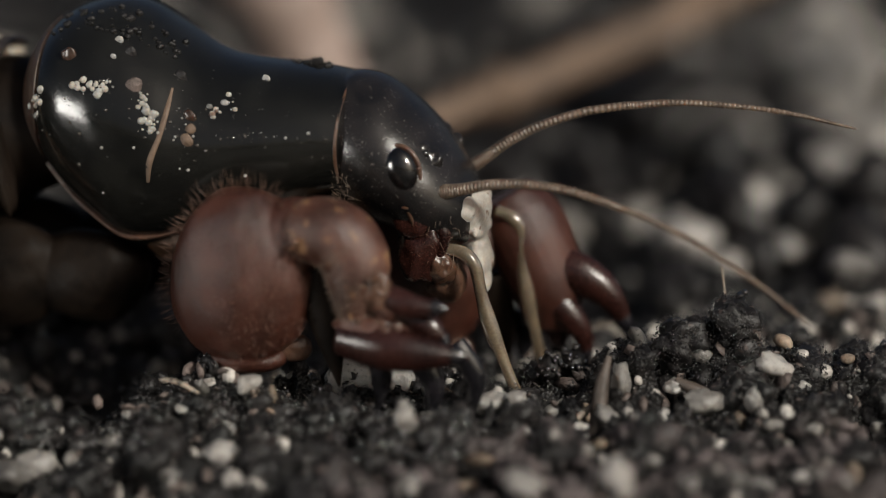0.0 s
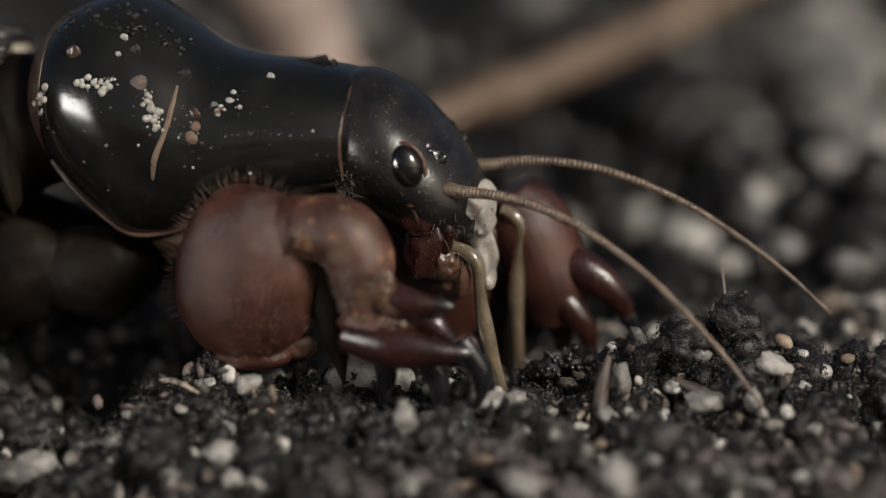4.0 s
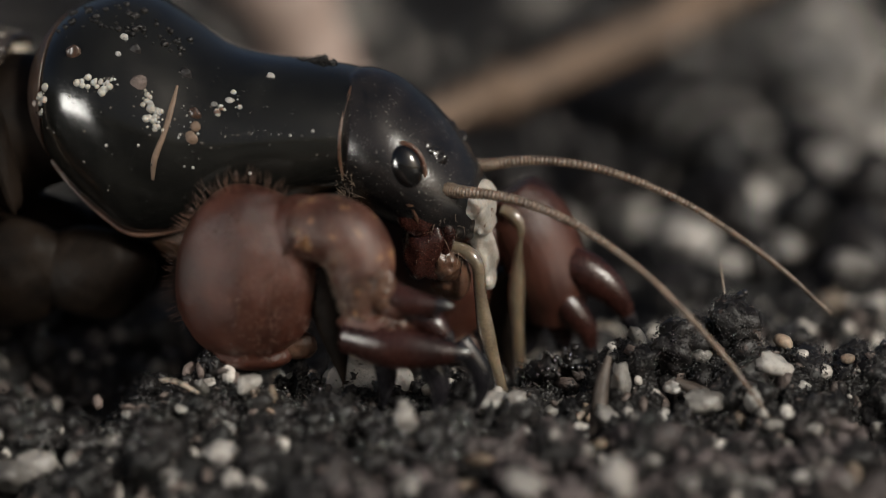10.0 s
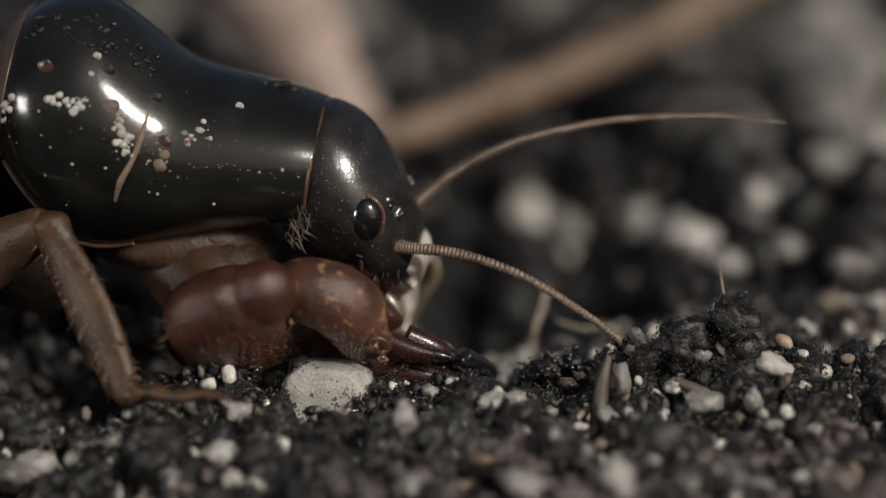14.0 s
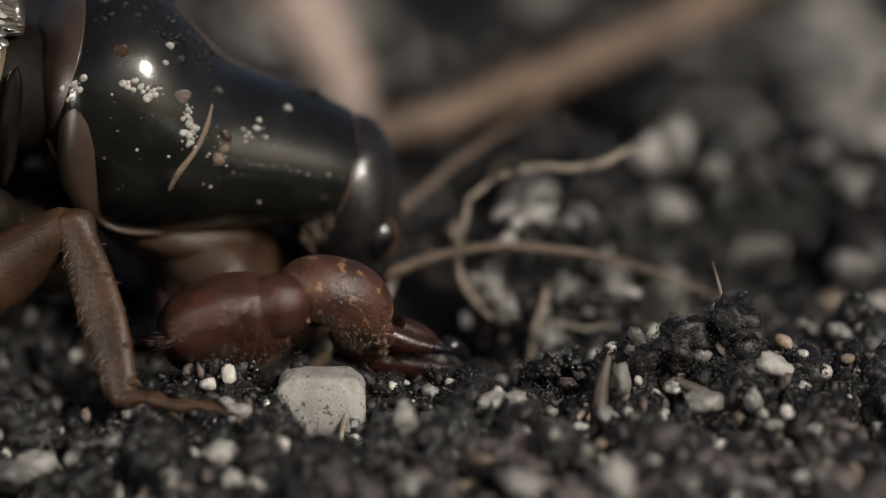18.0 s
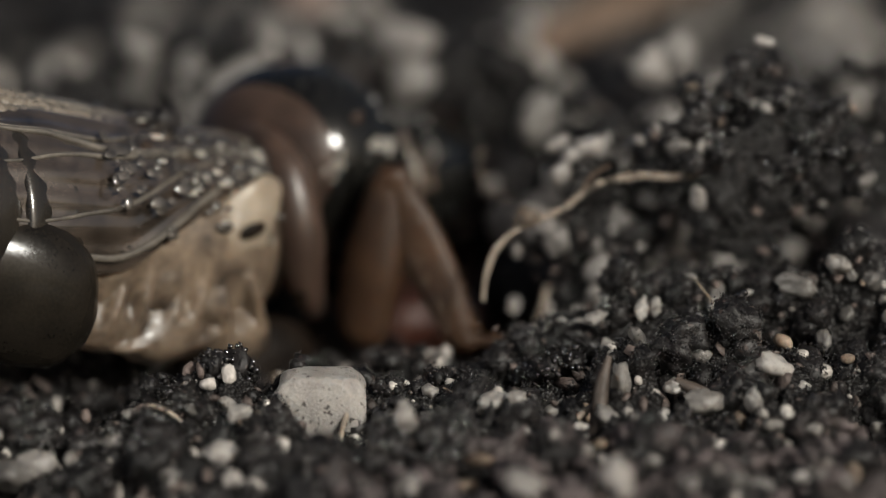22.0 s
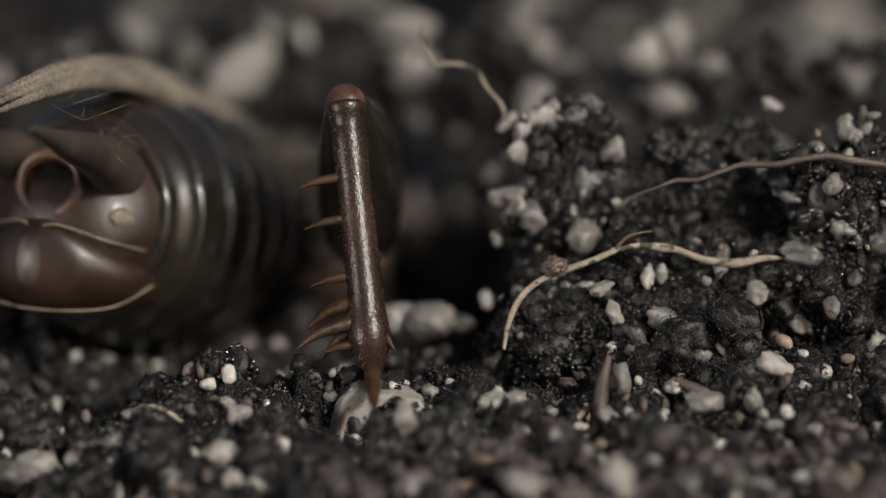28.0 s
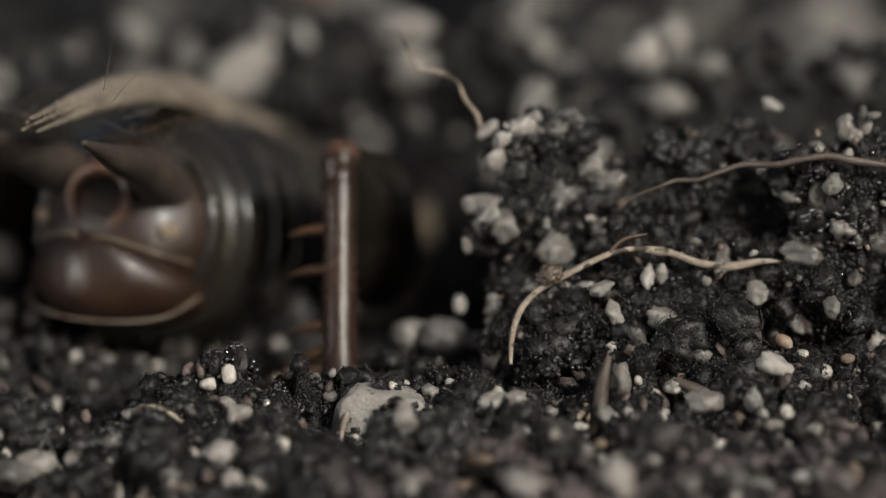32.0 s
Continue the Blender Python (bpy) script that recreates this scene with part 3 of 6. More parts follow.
for x, y, z, size, k in ((9.6, 44.2, -0.3, 0.47, 0), (13.1, 42.2, -0.0, 0.55, 1), (15.6, 44.4, 0.3, 0.96, 2), (15.7, 39.0, -0.1, 0.83, 3), (15.1, 50.0, -0.3, 0.57, 4), (11.5, 52.2, -1.2, 0.53, 5), (13.3, 34.0, 0.1, 0.61, 0), (8.3, 39.0, -0.2, 0.54, 1), (11.2, 14.8, 0.0, 0.54, 2), (9.2, 14.6, -0.5, 0.62, 3), (12.8, 11.0, 0.5, 0.64, 4), (10.4, 16.4, 0.3, 0.51, 5)):
    grain(x, y, z, size, k, 1.15, 12, "round" if k % 2 else "pale", group="large pale grains far behind")


def build_big_clods():
    """Loose clods as wide as a grain of rice, with dark gaps between them; none lies between the camera and a placed
    grain.
    """
    r = np.random.default_rng(77)
    places, sizes = [], []
    while len(places) < 150:
        x, y, s = r.uniform(-14, 14), r.uniform(-5.5, 2.4), r.uniform(0.4, 1.05)
        if y > -0.9 and (x < 5.5 or y > 1.6) or abs(x + 2.6) < 2.6 and y > -3.0:
            continue
        if any(abs(x - gx) < 0.55 * s + 0.7 * g and gy - 2.2 < y < gy + 0.4 for gx, gy, gz, g in SPOTS if g > 0.17):
            continue
        places.append((x, y, float(relief(x, y)) + 0.05 * s))
        sizes.append(s)
    ob = new("soil_crumbs", big_mesh("crumbs", *scatter(np.array(places), np.array(sizes), CLODS_BIG), CRUMB, GLINT, bead_faces(len(places), CLODS_BIG)))
    tagged(ob, "large black beady clods lying loose on the soil", "soil", kind="stuff")


build_crumbs()
build_big_clods()


# ---- the mole cricket: x forward, y to its left, z up, origin in the middle of the neck shield ----
cricket = thing("mole_cricket", "glossy black mole cricket with rust brown digging forelegs on dark soil", "insect")

SHIELD = [(-4.95, 1.5, 0.6, 0.5), (-4.8, 2.35, 0.0, 1.6), (-4.3, 3.2, -0.75, 2.5), (-3.5, 3.8, -1.75, 3.1), (-2.4, 4.1, -2.75, 3.4), (-1.5, 3.95, -3.3, 3.5),
          (-0.5, 3.4, -3.2, 3.45), (0.6, 2.75, -2.8, 3.25), (1.6, 2.5, -2.4, 3.1), (3.0, 2.4, -1.9, 2.85), (4.3, 2.3, -1.5, 2.6), (5.1, 2.15, -1.3, 2.4)]
pronotum = part("pronotum", body(SHIELD, 90, 72, 2.15), SHELL, cricket, "black glossy neck shield with soil specks")


def hoop(x, rows, grow, thick, n=72):
    """A band round the body at x."""
    r = spline(rows, 400)
    top, low, half = (np.interp(x, r[:, 0], r[:, c]) for c in (1, 2, 3))
    a = np.linspace(0, 2 * np.pi, n, endpoint=False)
    pts = np.stack([np.full(n, x), (half + grow) * np.cos(a), (top + low) / 2 + ((top - low) / 2 + grow) * np.sin(a)], 1)
    out = pts - np.array([x, 0, (top + low) / 2])
    out /= np.linalg.norm(out, axis=1)[:, None]
    b = np.linspace(0, 2 * np.pi, 8, endpoint=False)
    ring = pts[:, None] + thick * (np.cos(b)[None, :, None] * out[:, None] + np.sin(b)[None, :, None] * np.array([1.0, 0, 0]))
    verts = ring.reshape(-1, 3)
    i, j = np.meshgrid(np.arange(n), np.arange(8), indexing="ij")
    p, q = (i * 8 + j).ravel(), (i * 8 + (j + 1) % 8).ravel()
    s, t = (((i + 1) % n) * 8 + (j + 1) % 8).ravel(), (((i + 1) % n) * 8 + j).ravel()
    return verts, np.stack([p, q, s, t], 1).tolist()


part("front_rim", hoop(5.06, SHIELD, 0.0, 0.05), RIM, pronotum, "thin reddish front margin of the shield")
rear = spline(SHIELD, 200)
rear = rear[rear[:, 0] < -4.0]
part("rear_collar", body([(x - 0.04, t + 0.03, l - 0.03, w + 0.03) for x, t, l, w in rear[::6]], 30, 60, 2.15), COLLAR, pronotum, "broad brown rear collar of the shield")


def on_shield(x, z):
    """A place on the near flank of the shield."""
    r = spline(SHIELD, 400)
    top, low, half = (np.interp(x, r[:, 0], r[:, c]) for c in (1, 2, 3))
    s = min(0.999, abs(2 * (z - (top + low) / 2) / (top - low)))
    return (x, -half * (1 - s ** 2.15) ** (1 / 2.15), z)


r_shield = spline(SHIELD, 60)
for side in (-1, 1):
    edge = []
    for x in (-4.5, -4.0, -3.2, -2.4, -1.6, -0.8, 0.2):
        low = float(np.interp(x, r_shield[:, 0], r_shield[:, 2]))
        px_, py_, pz_ = on_shield(x, low * 0.9 + 0.1 * float(np.interp(x, r_shield[:, 0], r_shield[:, 1])))
        edge.append((px_, -side * py_ * 1.01, pz_ - 0.05))
    part("lower_margin", tube(edge, [0.05, 0.07, 0.07, 0.08, 0.09, 0.08, 0.04], 8, 60), RIM, pronotum, "pale lower edge of the shield")
part("debris_strip", tube([on_shield(0.15, 2.05), on_shield(0.1, 1.4), on_shield(-0.05, 0.7), on_shield(-0.3, 0.0), on_shield(-0.38, -0.65)], [0.04, 0.09, 0.08, 0.1, 0.05], 10, 40, 0.6), TWIG, pronotum, "brown plant strip stuck to the shield")
for x, z, size, mat in ((0.77, 1.3, 0.2, PLATE), (0.85, 0.95, 0.17, TWIG), (0.75, 0.65, 0.2, TWIG), (-0.89, 2.14, 0.26, BROWN), (2.67, 2.2, 0.13, STONE), (-3.02, 2.85, 0.26, PLATE), (1.7, 1.65, 0.12, GRAIN), (1.3, 1.55, 0.1, GRAIN), (-1.64, 2.9, 0.1, GRAIN), (-1.6, 3.3, 0.14, STONE), (-1.2, 3.0, 0.2, CRUMB), (0.3, 2.3, 0.2, CRUMB)):
    part("debris_crumb", rock((size, 0.4 * size, size), int(50 + 10 * x), 3, 0.4), mat, pronotum, "soil crumb stuck to the shield", P(*on_shield(x, z)))
speck = random.Random(4)
shapes = []
for k in range(330):
    x, z = speck.choice([(speck.gauss(-2.0, 0.35), speck.gauss(2.05, 0.15)), (speck.gauss(2.9, 0.9), speck.gauss(0.75, 0.08)), (speck.gauss(-4.2, 0.2), speck.gauss(1.2, 0.35)), (speck.gauss(-1.5, 1.5), speck.gauss(1.2, 1.2)), (speck.gauss(1.6, 1.4), speck.gauss(0.4, 0.8)), (speck.gauss(0.5, 0.4), speck.gauss(1.2, 0.3))])
    if -4.2 < x < 4.9 and -2 < z < 3.2:
        size = 0.012 + 0.05 * speck.random() ** 2.5
        shapes.append(moved(ball((size, size, size), 2), on_shield(x, min(z, 2.1 if x > 0.5 else 3.0))))
# white beads: the shell's bright glints are put into their colour
beads = []
for cx, cz, count in ((-2.4, 2.12, 12), (-2.0, 2.05, 14), (-1.7, 2.1, 8), (-0.6, 1.75, 9), (-0.45, 1.5, 10), (-0.35, 1.2, 12), (-0.3, 0.95, 8), (-4.0, 1.5, 14), (-4.1, 1.1, 8), (1.55, 1.6, 7), (1.9, 1.65, 5)):
    for k in range(count):
        size = 0.03 + 0.1 * speck.random() ** 1.5
        beads.append(moved(ball((size, size * 0.7, size), 2), on_shield(speck.gauss(cx, 0.13), speck.gauss(cz, 0.12))))
part("glint_beads", joined(beads), WHITE, pronotum, "clusters of white beads standing in for glints on the shield")
dirt = []
for k in range(70):
    x = speck.uniform(-4.3, 0.0)
    z = float(np.interp(x, r_shield[:, 0], r_shield[:, 1])) * speck.uniform(0.86, 0.985)
    size = speck.uniform(0.03, 0.13)
    dirt.append((CLODS_SMALL[k % 7][0] * size + np.array(on_shield(x, z)), CLODS_SMALL[k % 7][1]))
for x, z, size in ((3.5, 2.28, 0.28), (4.0, 2.25, 0.24), (3.1, 2.3, 0.2), (3.75, 2.4, 0.2)):
    dirt.append((CLODS_FINE[1][0] * size + np.array((x, 0.4, z)), CLODS_FINE[1][1]))
part("soil_dust", joined(dirt), CRUMB, pronotum, "dark soil crumbs on the back of the shield")
part("wet_dust", joined(shapes[::2]), WET, pronotum, "wet glinting specks on the shield")
part("dust", joined(shapes[1::7]), GRAIN, pronotum, "pale dust specks on the shield")

# head, keyed on its own; its origin is the neck
NECK = (4.9, 0, 0.35)
head = part("head", body([(-0.4, 1.7, -1.9, 1.9), (0.2, 1.95, -2.2, 2.2), (1.1, 1.75, -2.6, 2.35), (2.0, 1.1, -2.9, 2.3), (2.8, 0.3, -3.1, 2.0), (3.4, -0.5, -3.1, 1.6),
                          (3.8, -1.2, -2.9, 1.1), (3.95, -1.7, -2.4, 0.4)], 60, 56), HEAD, cricket, "black pitted head with a shiny brow", P(*NECK))
for side in (-1, 1):
    eye = part("eye", ball((0.52, 0.36, 0.70), 4), EYE_GLASS, head, "bulging glossy black compound eye", P(2.05, 2.02 * side, -0.5, 0, -14, 0))
    part("eye_rim", tube([(0.56 * math.cos(a), 0, 0.74 * math.sin(a)) for a in np.linspace(0, 2 * math.pi, 25)], [0.07] * 5, 8, 60), RIM, eye, "", P(0, -0.1 * side, 0))
    part("ocellus", ball((0.13, 0.10, 0.16), 3), EYE_GLASS, head, "small shiny simple eye", P(2.62, 1.45 * side, -0.12))
    part("antenna_socket", ball((0.36, 0.3, 0.3), 3), RIM, head, "", P(2.95, 1.45 * side, -1.25))
    part("cheek", rock((0.6, 0.35, 0.7), 7, 4, 0.3), CLAW, head, "reddish brown cheek plate", P(2.3, 1.6 * side, -2.0))
    part("jaw_base", rock((0.7, 0.5, 1.05), 207, 4, 0.45, 1.5), CLAW, head, "dark glossy base of the jaw", P(2.45, 1.3 * side, -3.0, 0, 12, 0))
    part("lip_fold", rock((0.5, 0.4, 0.55), 208, 4, 0.45, 1.5), RIM, head, "brown soft fold beside the jaw", P(3.05, 1.15 * side, -3.5))
    part("cheek_fold", tube([(1.7, 1.95 * side, -1.3), (2.2, 2.05 * side, -1.55), (2.75, 1.75 * side, -1.5), (3.1, 1.5 * side, -1.75)], [0.07, 0.12, 0.1, 0.05], 10, 30), RIM, head, "shiny brown fold under the eye")
    part("jaw", tube([(2.9, 1.4 * side, -1.8), (3.2, 1.4 * side, -2.5), (3.0, 1.3 * side, -3.3)], [0.16, 0.22, 0.14], 12, 30), CLAW, head, "dark red jaw")
    part("mandible", tube([(0, 0, 0), (0.35, -0.1 * side, -0.7), (0.4, -0.5 * side, -1.5)], [0.5, 0.42, 0.1], 14, 24), CLAW, head, "", P(2.3, 1.25 * side, -2.7))
organic("clypeus", [moved(rock((0.5, 0.9, 0.95), 12, 4, 0.25), (3.75, 0, -2.2), ry=10), moved(rock((0.7, 0.5, 0.5), 13, 4, 0.3), (3.35, -0.85, -1.95), ry=-15), moved(rock((0.7, 0.5, 0.5), 13, 4, 0.3), (3.35, 0.85, -1.95), ry=-15), moved(rock((0.34, 0.6, 0.9), 15, 4, 0.4), (3.95, 0, -3.35), ry=-6), moved(ball((0.2, 0.95, 0.25), 3), (4.0, 0, -2.6)), moved(rock((0.24, 0.4, 0.34), 18, 3, 0.5), (4.05, 0, -4.2))],
        WHITE, head, "chalky white face plate and upper lip", smooth=3)
part("lower_lip", rock((0.6, 0.9, 0.7), 17, 4, 0.3), RIM, head, "", P(2.9, 0, -4.2))
for side in (-1, 1):
    organic("brow", [moved(rock((0.34, 0.3, 0.42), 203, 4, 0.5, 1.6), (2.72, 1.2 * side, -0.45), ry=25), moved(rock((0.3, 0.28, 0.3), 204, 4, 0.5, 1.6), (3.02, 1.0 * side, -0.85)), moved(ball((0.22, 0.25, 0.34), 3), (2.65, 1.48 * side, -1.0)), moved(ball((0.3, 0.3, 0.26), 3), (2.45, 1.25 * side, 0.0))], HEAD, head, "glossy wrinkled brow beside the eye", cell=0.05, smooth=3)
    part("cheek_ridge", tube([(1.85, 2.02 * side, -1.2), (2.25, 2.0 * side, -1.6), (2.4, 1.85 * side, -2.2)], [0.06, 0.12, 0.05], 10, 24), RIM, head, "glossy ridge on the cheek")
    part("cheek_ridge", tube([(2.5, 1.9 * side, -1.15), (2.8, 1.75 * side, -1.6), (2.9, 1.6 * side, -2.2)], [0.05, 0.11, 0.05], 10, 24), TIP, head, "glossy ridge on the cheek")
whiskers = random.Random(31)
for side in (-1, 1):
    spots = [(whiskers.uniform(2.0, 3.6), side * whiskers.uniform(1.2, 1.7), whiskers.uniform(-3.4, -1.9)) for k in range(45)]
    part("mouth_bristles", bristles(spots, [(0.6, side * 0.9, -0.5) for p in spots], 33, 0.5, 0.6), HAIR, head, "tan bristles round the mouth")
    spots = [(whiskers.uniform(-0.1, 0.5), side * whiskers.uniform(1.9, 2.2), whiskers.uniform(-1.9, -0.2)) for k in range(90)]
    part("neck_bristles", bristles(spots, [(0.7, side, -0.3) for p in spots], 34, 0.4, 0.5), HAIR, head, "short bristles behind the cheek")
palps = []
for side in (-1, 1):
    palp = part("palp", tube([(0, 0, 0), (0.5, 0, -0.1), (0.85, 0, -0.45), (1.05, 0, -1.3), (1.35, 0, -2.3), (1.85, 0, -3.5), (2.4, 0, -4.8)],
                             [0.18, 0.22, 0.2, 0.19, 0.25, 0.17, 0.21], 14, 70), PALP, head, "jointed translucent tan feeler by the mouth")
    part("palp_tip", ball((0.22, 0.22, 0.26), 3), PALP_TIP, palp, "soft cream tip", P(2.45, 0, -4.9))
    palps.append(palp)
antennae = []
for side in (-1, 1):
    base = part("antenna", tube([(-0.1, 0, 0), (0.5, 0, 0.02), (1.5, 0, 0.1), (2.6, 0, 0.02), (3.9, 0, -0.28), (5.2, 0, -0.8)], [0.24, 0.18, 0.155, 0.14, 0.13, 0.12], 12, 260, rings=44),
                FEELER, cricket, "long ringed tan antenna")
    tip = part("antenna_tip", tube([(-0.1, 0, 0.03), (1.2, 0, -0.62), (2.6, 0, -1.55), (4.0, 0, -2.65), (5.4, 0, -4.0)], [0.12, 0.11, 0.095, 0.075, 0.035], 10, 220, rings=48),
               FEELER, base, "", P(5.2, 0, -0.8))
    antennae.append((base, tip))


# forelegs: origin at the hip, x forward; the far one is the mirror of the near one
def claw(points, radii, parent, at=None, dark=False):
    ob = part("claw", tube(points, radii, 14, 26, 0.8), TIP if dark else CLAW, parent, "curved glossy black digging claw" if dark else "dark red digging claw with a black tip", at)
    if not dark:
        end, back = np.array(points[-1]), np.array(points[-2])
        cap = end + (back - end) * 0.45
        part("claw_point", tube([cap.tolist(), ((cap + end) / 2).tolist(), (end + (end - cap) * 0.03).tolist()], [radii[-2] * 0.62 + radii[-1] * 0.5, radii[-2] * 0.42 + 0.02, 0.02], 12, 12, 0.8), TIP, ob)
    return ob


def foreleg(side):
    """Thigh and shin of a digging leg; side -1 is the insect's right."""
    s = -side
    femur = organic("foreleg_femur", [moved(rock((2.2, 1.45, 2.8), 36, 5, 0.14, 0.9), (-0.42, 0, 0.1), ry=8), moved(ball((1.1, 0.95, 1.3), 4), (1.05, -0.05 * s, 1.35), ry=35), moved(ball((1.3, 0.9, 0.5), 4), (-0.4, 0.1 * s, -2.35))],
                    RUST, cricket, "broad rust brown thigh of the digging leg")
    a = np.linspace(radians(40), radians(215), 150)
    r = random.Random(8)
    pts = [(-0.28 + 2.32 * math.cos(t) * f, -s * 1.45 * math.sqrt(max(0, 1 - f * f)) * 0.9, 0.1 + 2.86 * math.sin(t) * f) for t, f in [(t, r.uniform(0.9, 1.0)) for t in a]]
    part("bristle_fringe", bristles(pts, [(math.cos(t), -0.1 * s, math.sin(t)) for t in a], 4 + side, 0.5), FRINGE, femur, "fringe of stiff reddish brown bristles")
    r = random.Random(18)
    fuzz = []
    for k in range(1300):
        u, v = r.uniform(-0.95, 0.95), r.uniform(-0.95, 0.95)
        if u * u + v * v < 0.93:
            fuzz.append((-0.28 + 2.25 * u, -s * 1.45 * math.sqrt(1 - u * u - v * v) * r.uniform(0.97, 1.03), 0.1 + 2.75 * v))
    part("femur_down", bristles(fuzz, [(0.3, -0.5 * s, -0.9)] * len(fuzz), 44, 0.12, 0.6), FRINGE, femur, "very short tan down")
    part("femur_spine", tube([(1.7, 0.1 * s, 0.4), (2.2, -0.1 * s, -1.3), (2.55, -0.2 * s, -3.0)], [0.6, 0.5, 0.04], 14, 24, 0.7), HIP, femur, "dark pointed spine")
    part("trochanter", rock((0.7, 0.4, 0.45), 31, 4, 0.25), RIM, femur, "amber joint plate", P(0.9, 0.35 * s, -2.1))
    if side > 0:
        tibia = organic("foreleg_tibia", [tube([(-1.3, 0, 1.6), (-0.7, 0, 0.9), (0.0, 0, -0.1), (0.5, 0, -1.2), (0.6, 0, -2.2)], [0.9, 1.25, 1.25, 1.1, 0.7], 24, 50), moved(ball((0.75, 0.6, 0.6), 4), (1.0, -0.2, -0.45), ry=30), moved(ball((0.6, 0.5, 0.6), 4), (0.75, -0.3, -1.5), ry=40)],
                        RUST, cricket, "rust brown shin with long curved digging claws", smooth=6)
        claw([(0.7, -0.35, -0.2), (1.5, -0.45, -0.35), (2.4, -0.45, -0.85), (3.25, -0.4, -1.95)], [0.62, 0.62, 0.45, 0.06], tibia)
        claw([(0.5, -0.5, -1.1), (1.1, -0.6, -1.45), (1.75, -0.6, -2.1), (2.1, -0.55, -3.0)], [0.5, 0.48, 0.34, 0.05], tibia)
        claw([(0.4, 0.2, -1.6), (0.9, 0.2, -2.4), (1.1, 0.2, -3.3)], [0.5, 0.42, 0.05], tibia)
        claw([(-0.1, 0.2, -1.9), (0.0, 0.2, -2.8), (-0.1, 0.2, -3.6)], [0.4, 0.33, 0.05], tibia, dark=True)
        return femur, tibia
    hook = [(-1.5, 0.1 * s, 0.2), (-1.1, 0.1 * s, 0.55), (-0.5, 0.05 * s, 0.78), (0.2, 0, 0.6), (0.62, -0.05 * s, 0.05), (0.72, -0.15 * s, -0.6), (0.75, -0.25 * s, -1.3), (0.8, -0.3 * s, -1.9)]
    girth = [0.6, 0.9, 1.02, 1.05, 1.02, 0.92, 0.7, 0.5]
    tibia = organic("foreleg_tibia", [tube(hook, girth, 28, 60, 1.0), moved(rock((0.5, 0.4, 0.6), 39, 4, 0.3), (1.35, -0.5 * s, -0.7), ry=-25), moved(rock((1.25, 0.62, 0.5), 33, 4, 0.3), (1.25, -0.45 * s, -2.0), ry=6),
                                      moved(ball((0.45, 0.4, 0.45), 3), (1.8, -0.45 * s, -1.25))], FUR, cricket, "downy rust brown shin with digging claws", cell=0.05, smooth=5)
    path, wide = spline(hook, 120), spline([[g] for g in girth], 120)[:, 0]
    down, outs = [], []
    for k in range(900):
        i, f = r.randrange(8, 112), r.uniform(-1.5, 1.5)
        along = path[i + 2] - path[i - 2]
        over = np.array((-along[2], 0, along[0])) / (np.linalg.norm(along) + 1e-6)
        out = over * math.sin(f) + np.array((0, -s * 1.0, 0)) * math.cos(f)
        down.append(tuple(path[i] + out * wide[i] * 0.97))
        outs.append(tuple(out + along * 4))
    part("down", bristles(down, outs, 6, 0.13, 0.5), HAIR, tibia, "short tan down")
    crust = [moved(rock((r.uniform(0.08, 0.2), r.uniform(0.08, 0.14), r.uniform(0.06, 0.16)), 80 + k, 3, 0.8, 1.8), (x + r.uniform(-0.12, 0.12), (-0.75 - r.uniform(0, 0.25)) * s, z + r.uniform(-0.12, 0.12)))
             for k, (x, z) in enumerate([(0.9 + 0.12 * i, -1.75 + 0.12 * math.sin(i * 1.3)) for i in range(11)] + [(1.45 + 0.03 * i, -0.2 - 0.14 * i) for i in range(7)] + [(-1.15, 0.95), (-1.0, 0.75), (-0.95, 0.5)])]
    part("joint_crust", joined(crust), RIM, tibia, "crusty tan tissue along the claw bases")
    tuft = [(r.uniform(0.6, 2.2), (-0.5 - r.uniform(0, 0.3)) * s, r.uniform(-2.5, -1.7)) for k in range(90)]
    part("claw_hairs", bristles(tuft, [(0.5, -0.6 * s, -0.9)] * len(tuft), 46, 0.5, 0.5), HAIR, tibia, "tan hairs between the claws")
    # dark strip laid on in place of the crease's shade
    part("crease_shade", tube([(-1.25, -0.6 * s, 1.0), (-1.1, -0.75 * s, 0.6), (-1.1, -0.65 * s, 0.2)], [0.04, 0.07, 0.03], 8, 20), CLAW, tibia)
    part("shin_edge", rock((0.42, 0.22, 0.6), 41, 4, 0.35), RIM, tibia, "ochre end plate of the shin", P(1.5, -0.7 * s, -0.7, 0, -15, 0))
    part("underside", rock((0.9, 0.45, 0.9), 42, 4, 0.2), RUST, tibia, "", P(0.9, 0.45 * s, -1.3))
    claw([(1.7, -0.5 * s, -0.95), (2.5, -0.6 * s, -1.1), (3.6, -0.6 * s, -1.1)], [0.45, 0.38, 0.05], tibia)
    claw([(0.3, -0.6 * s, -2.2), (1.8, -0.8 * s, -2.35), (3.1, -0.8 * s, -2.45), (4.25, -0.7 * s, -2.45)], [0.5, 0.68, 0.45, 0.07], tibia)
    claw([(2.0, 0.0, -1.5), (2.9, -0.1 * s, -1.9), (3.5, -0.1 * s, -2.4)], [0.5, 0.42, 0.05], tibia)
    claw([(3.6, 0.0, -2.3), (4.25, 0.05 * s, -3.3), (4.1, 0.05 * s, -4.4)], [0.36, 0.3, 0.04], tibia, dark=True)
    claw([(2.4, 0.1 * s, -2.6), (2.95, 0.15 * s, -3.7), (2.75, 0.15 * s, -5.0)], [0.42, 0.33, 0.04], tibia, dark=True)
    claw([(1.3, 0.0, -2.7), (1.4, 0.0, -3.6), (1.25, 0.0, -4.6)], [0.4, 0.3, 0.04], tibia, dark=True)
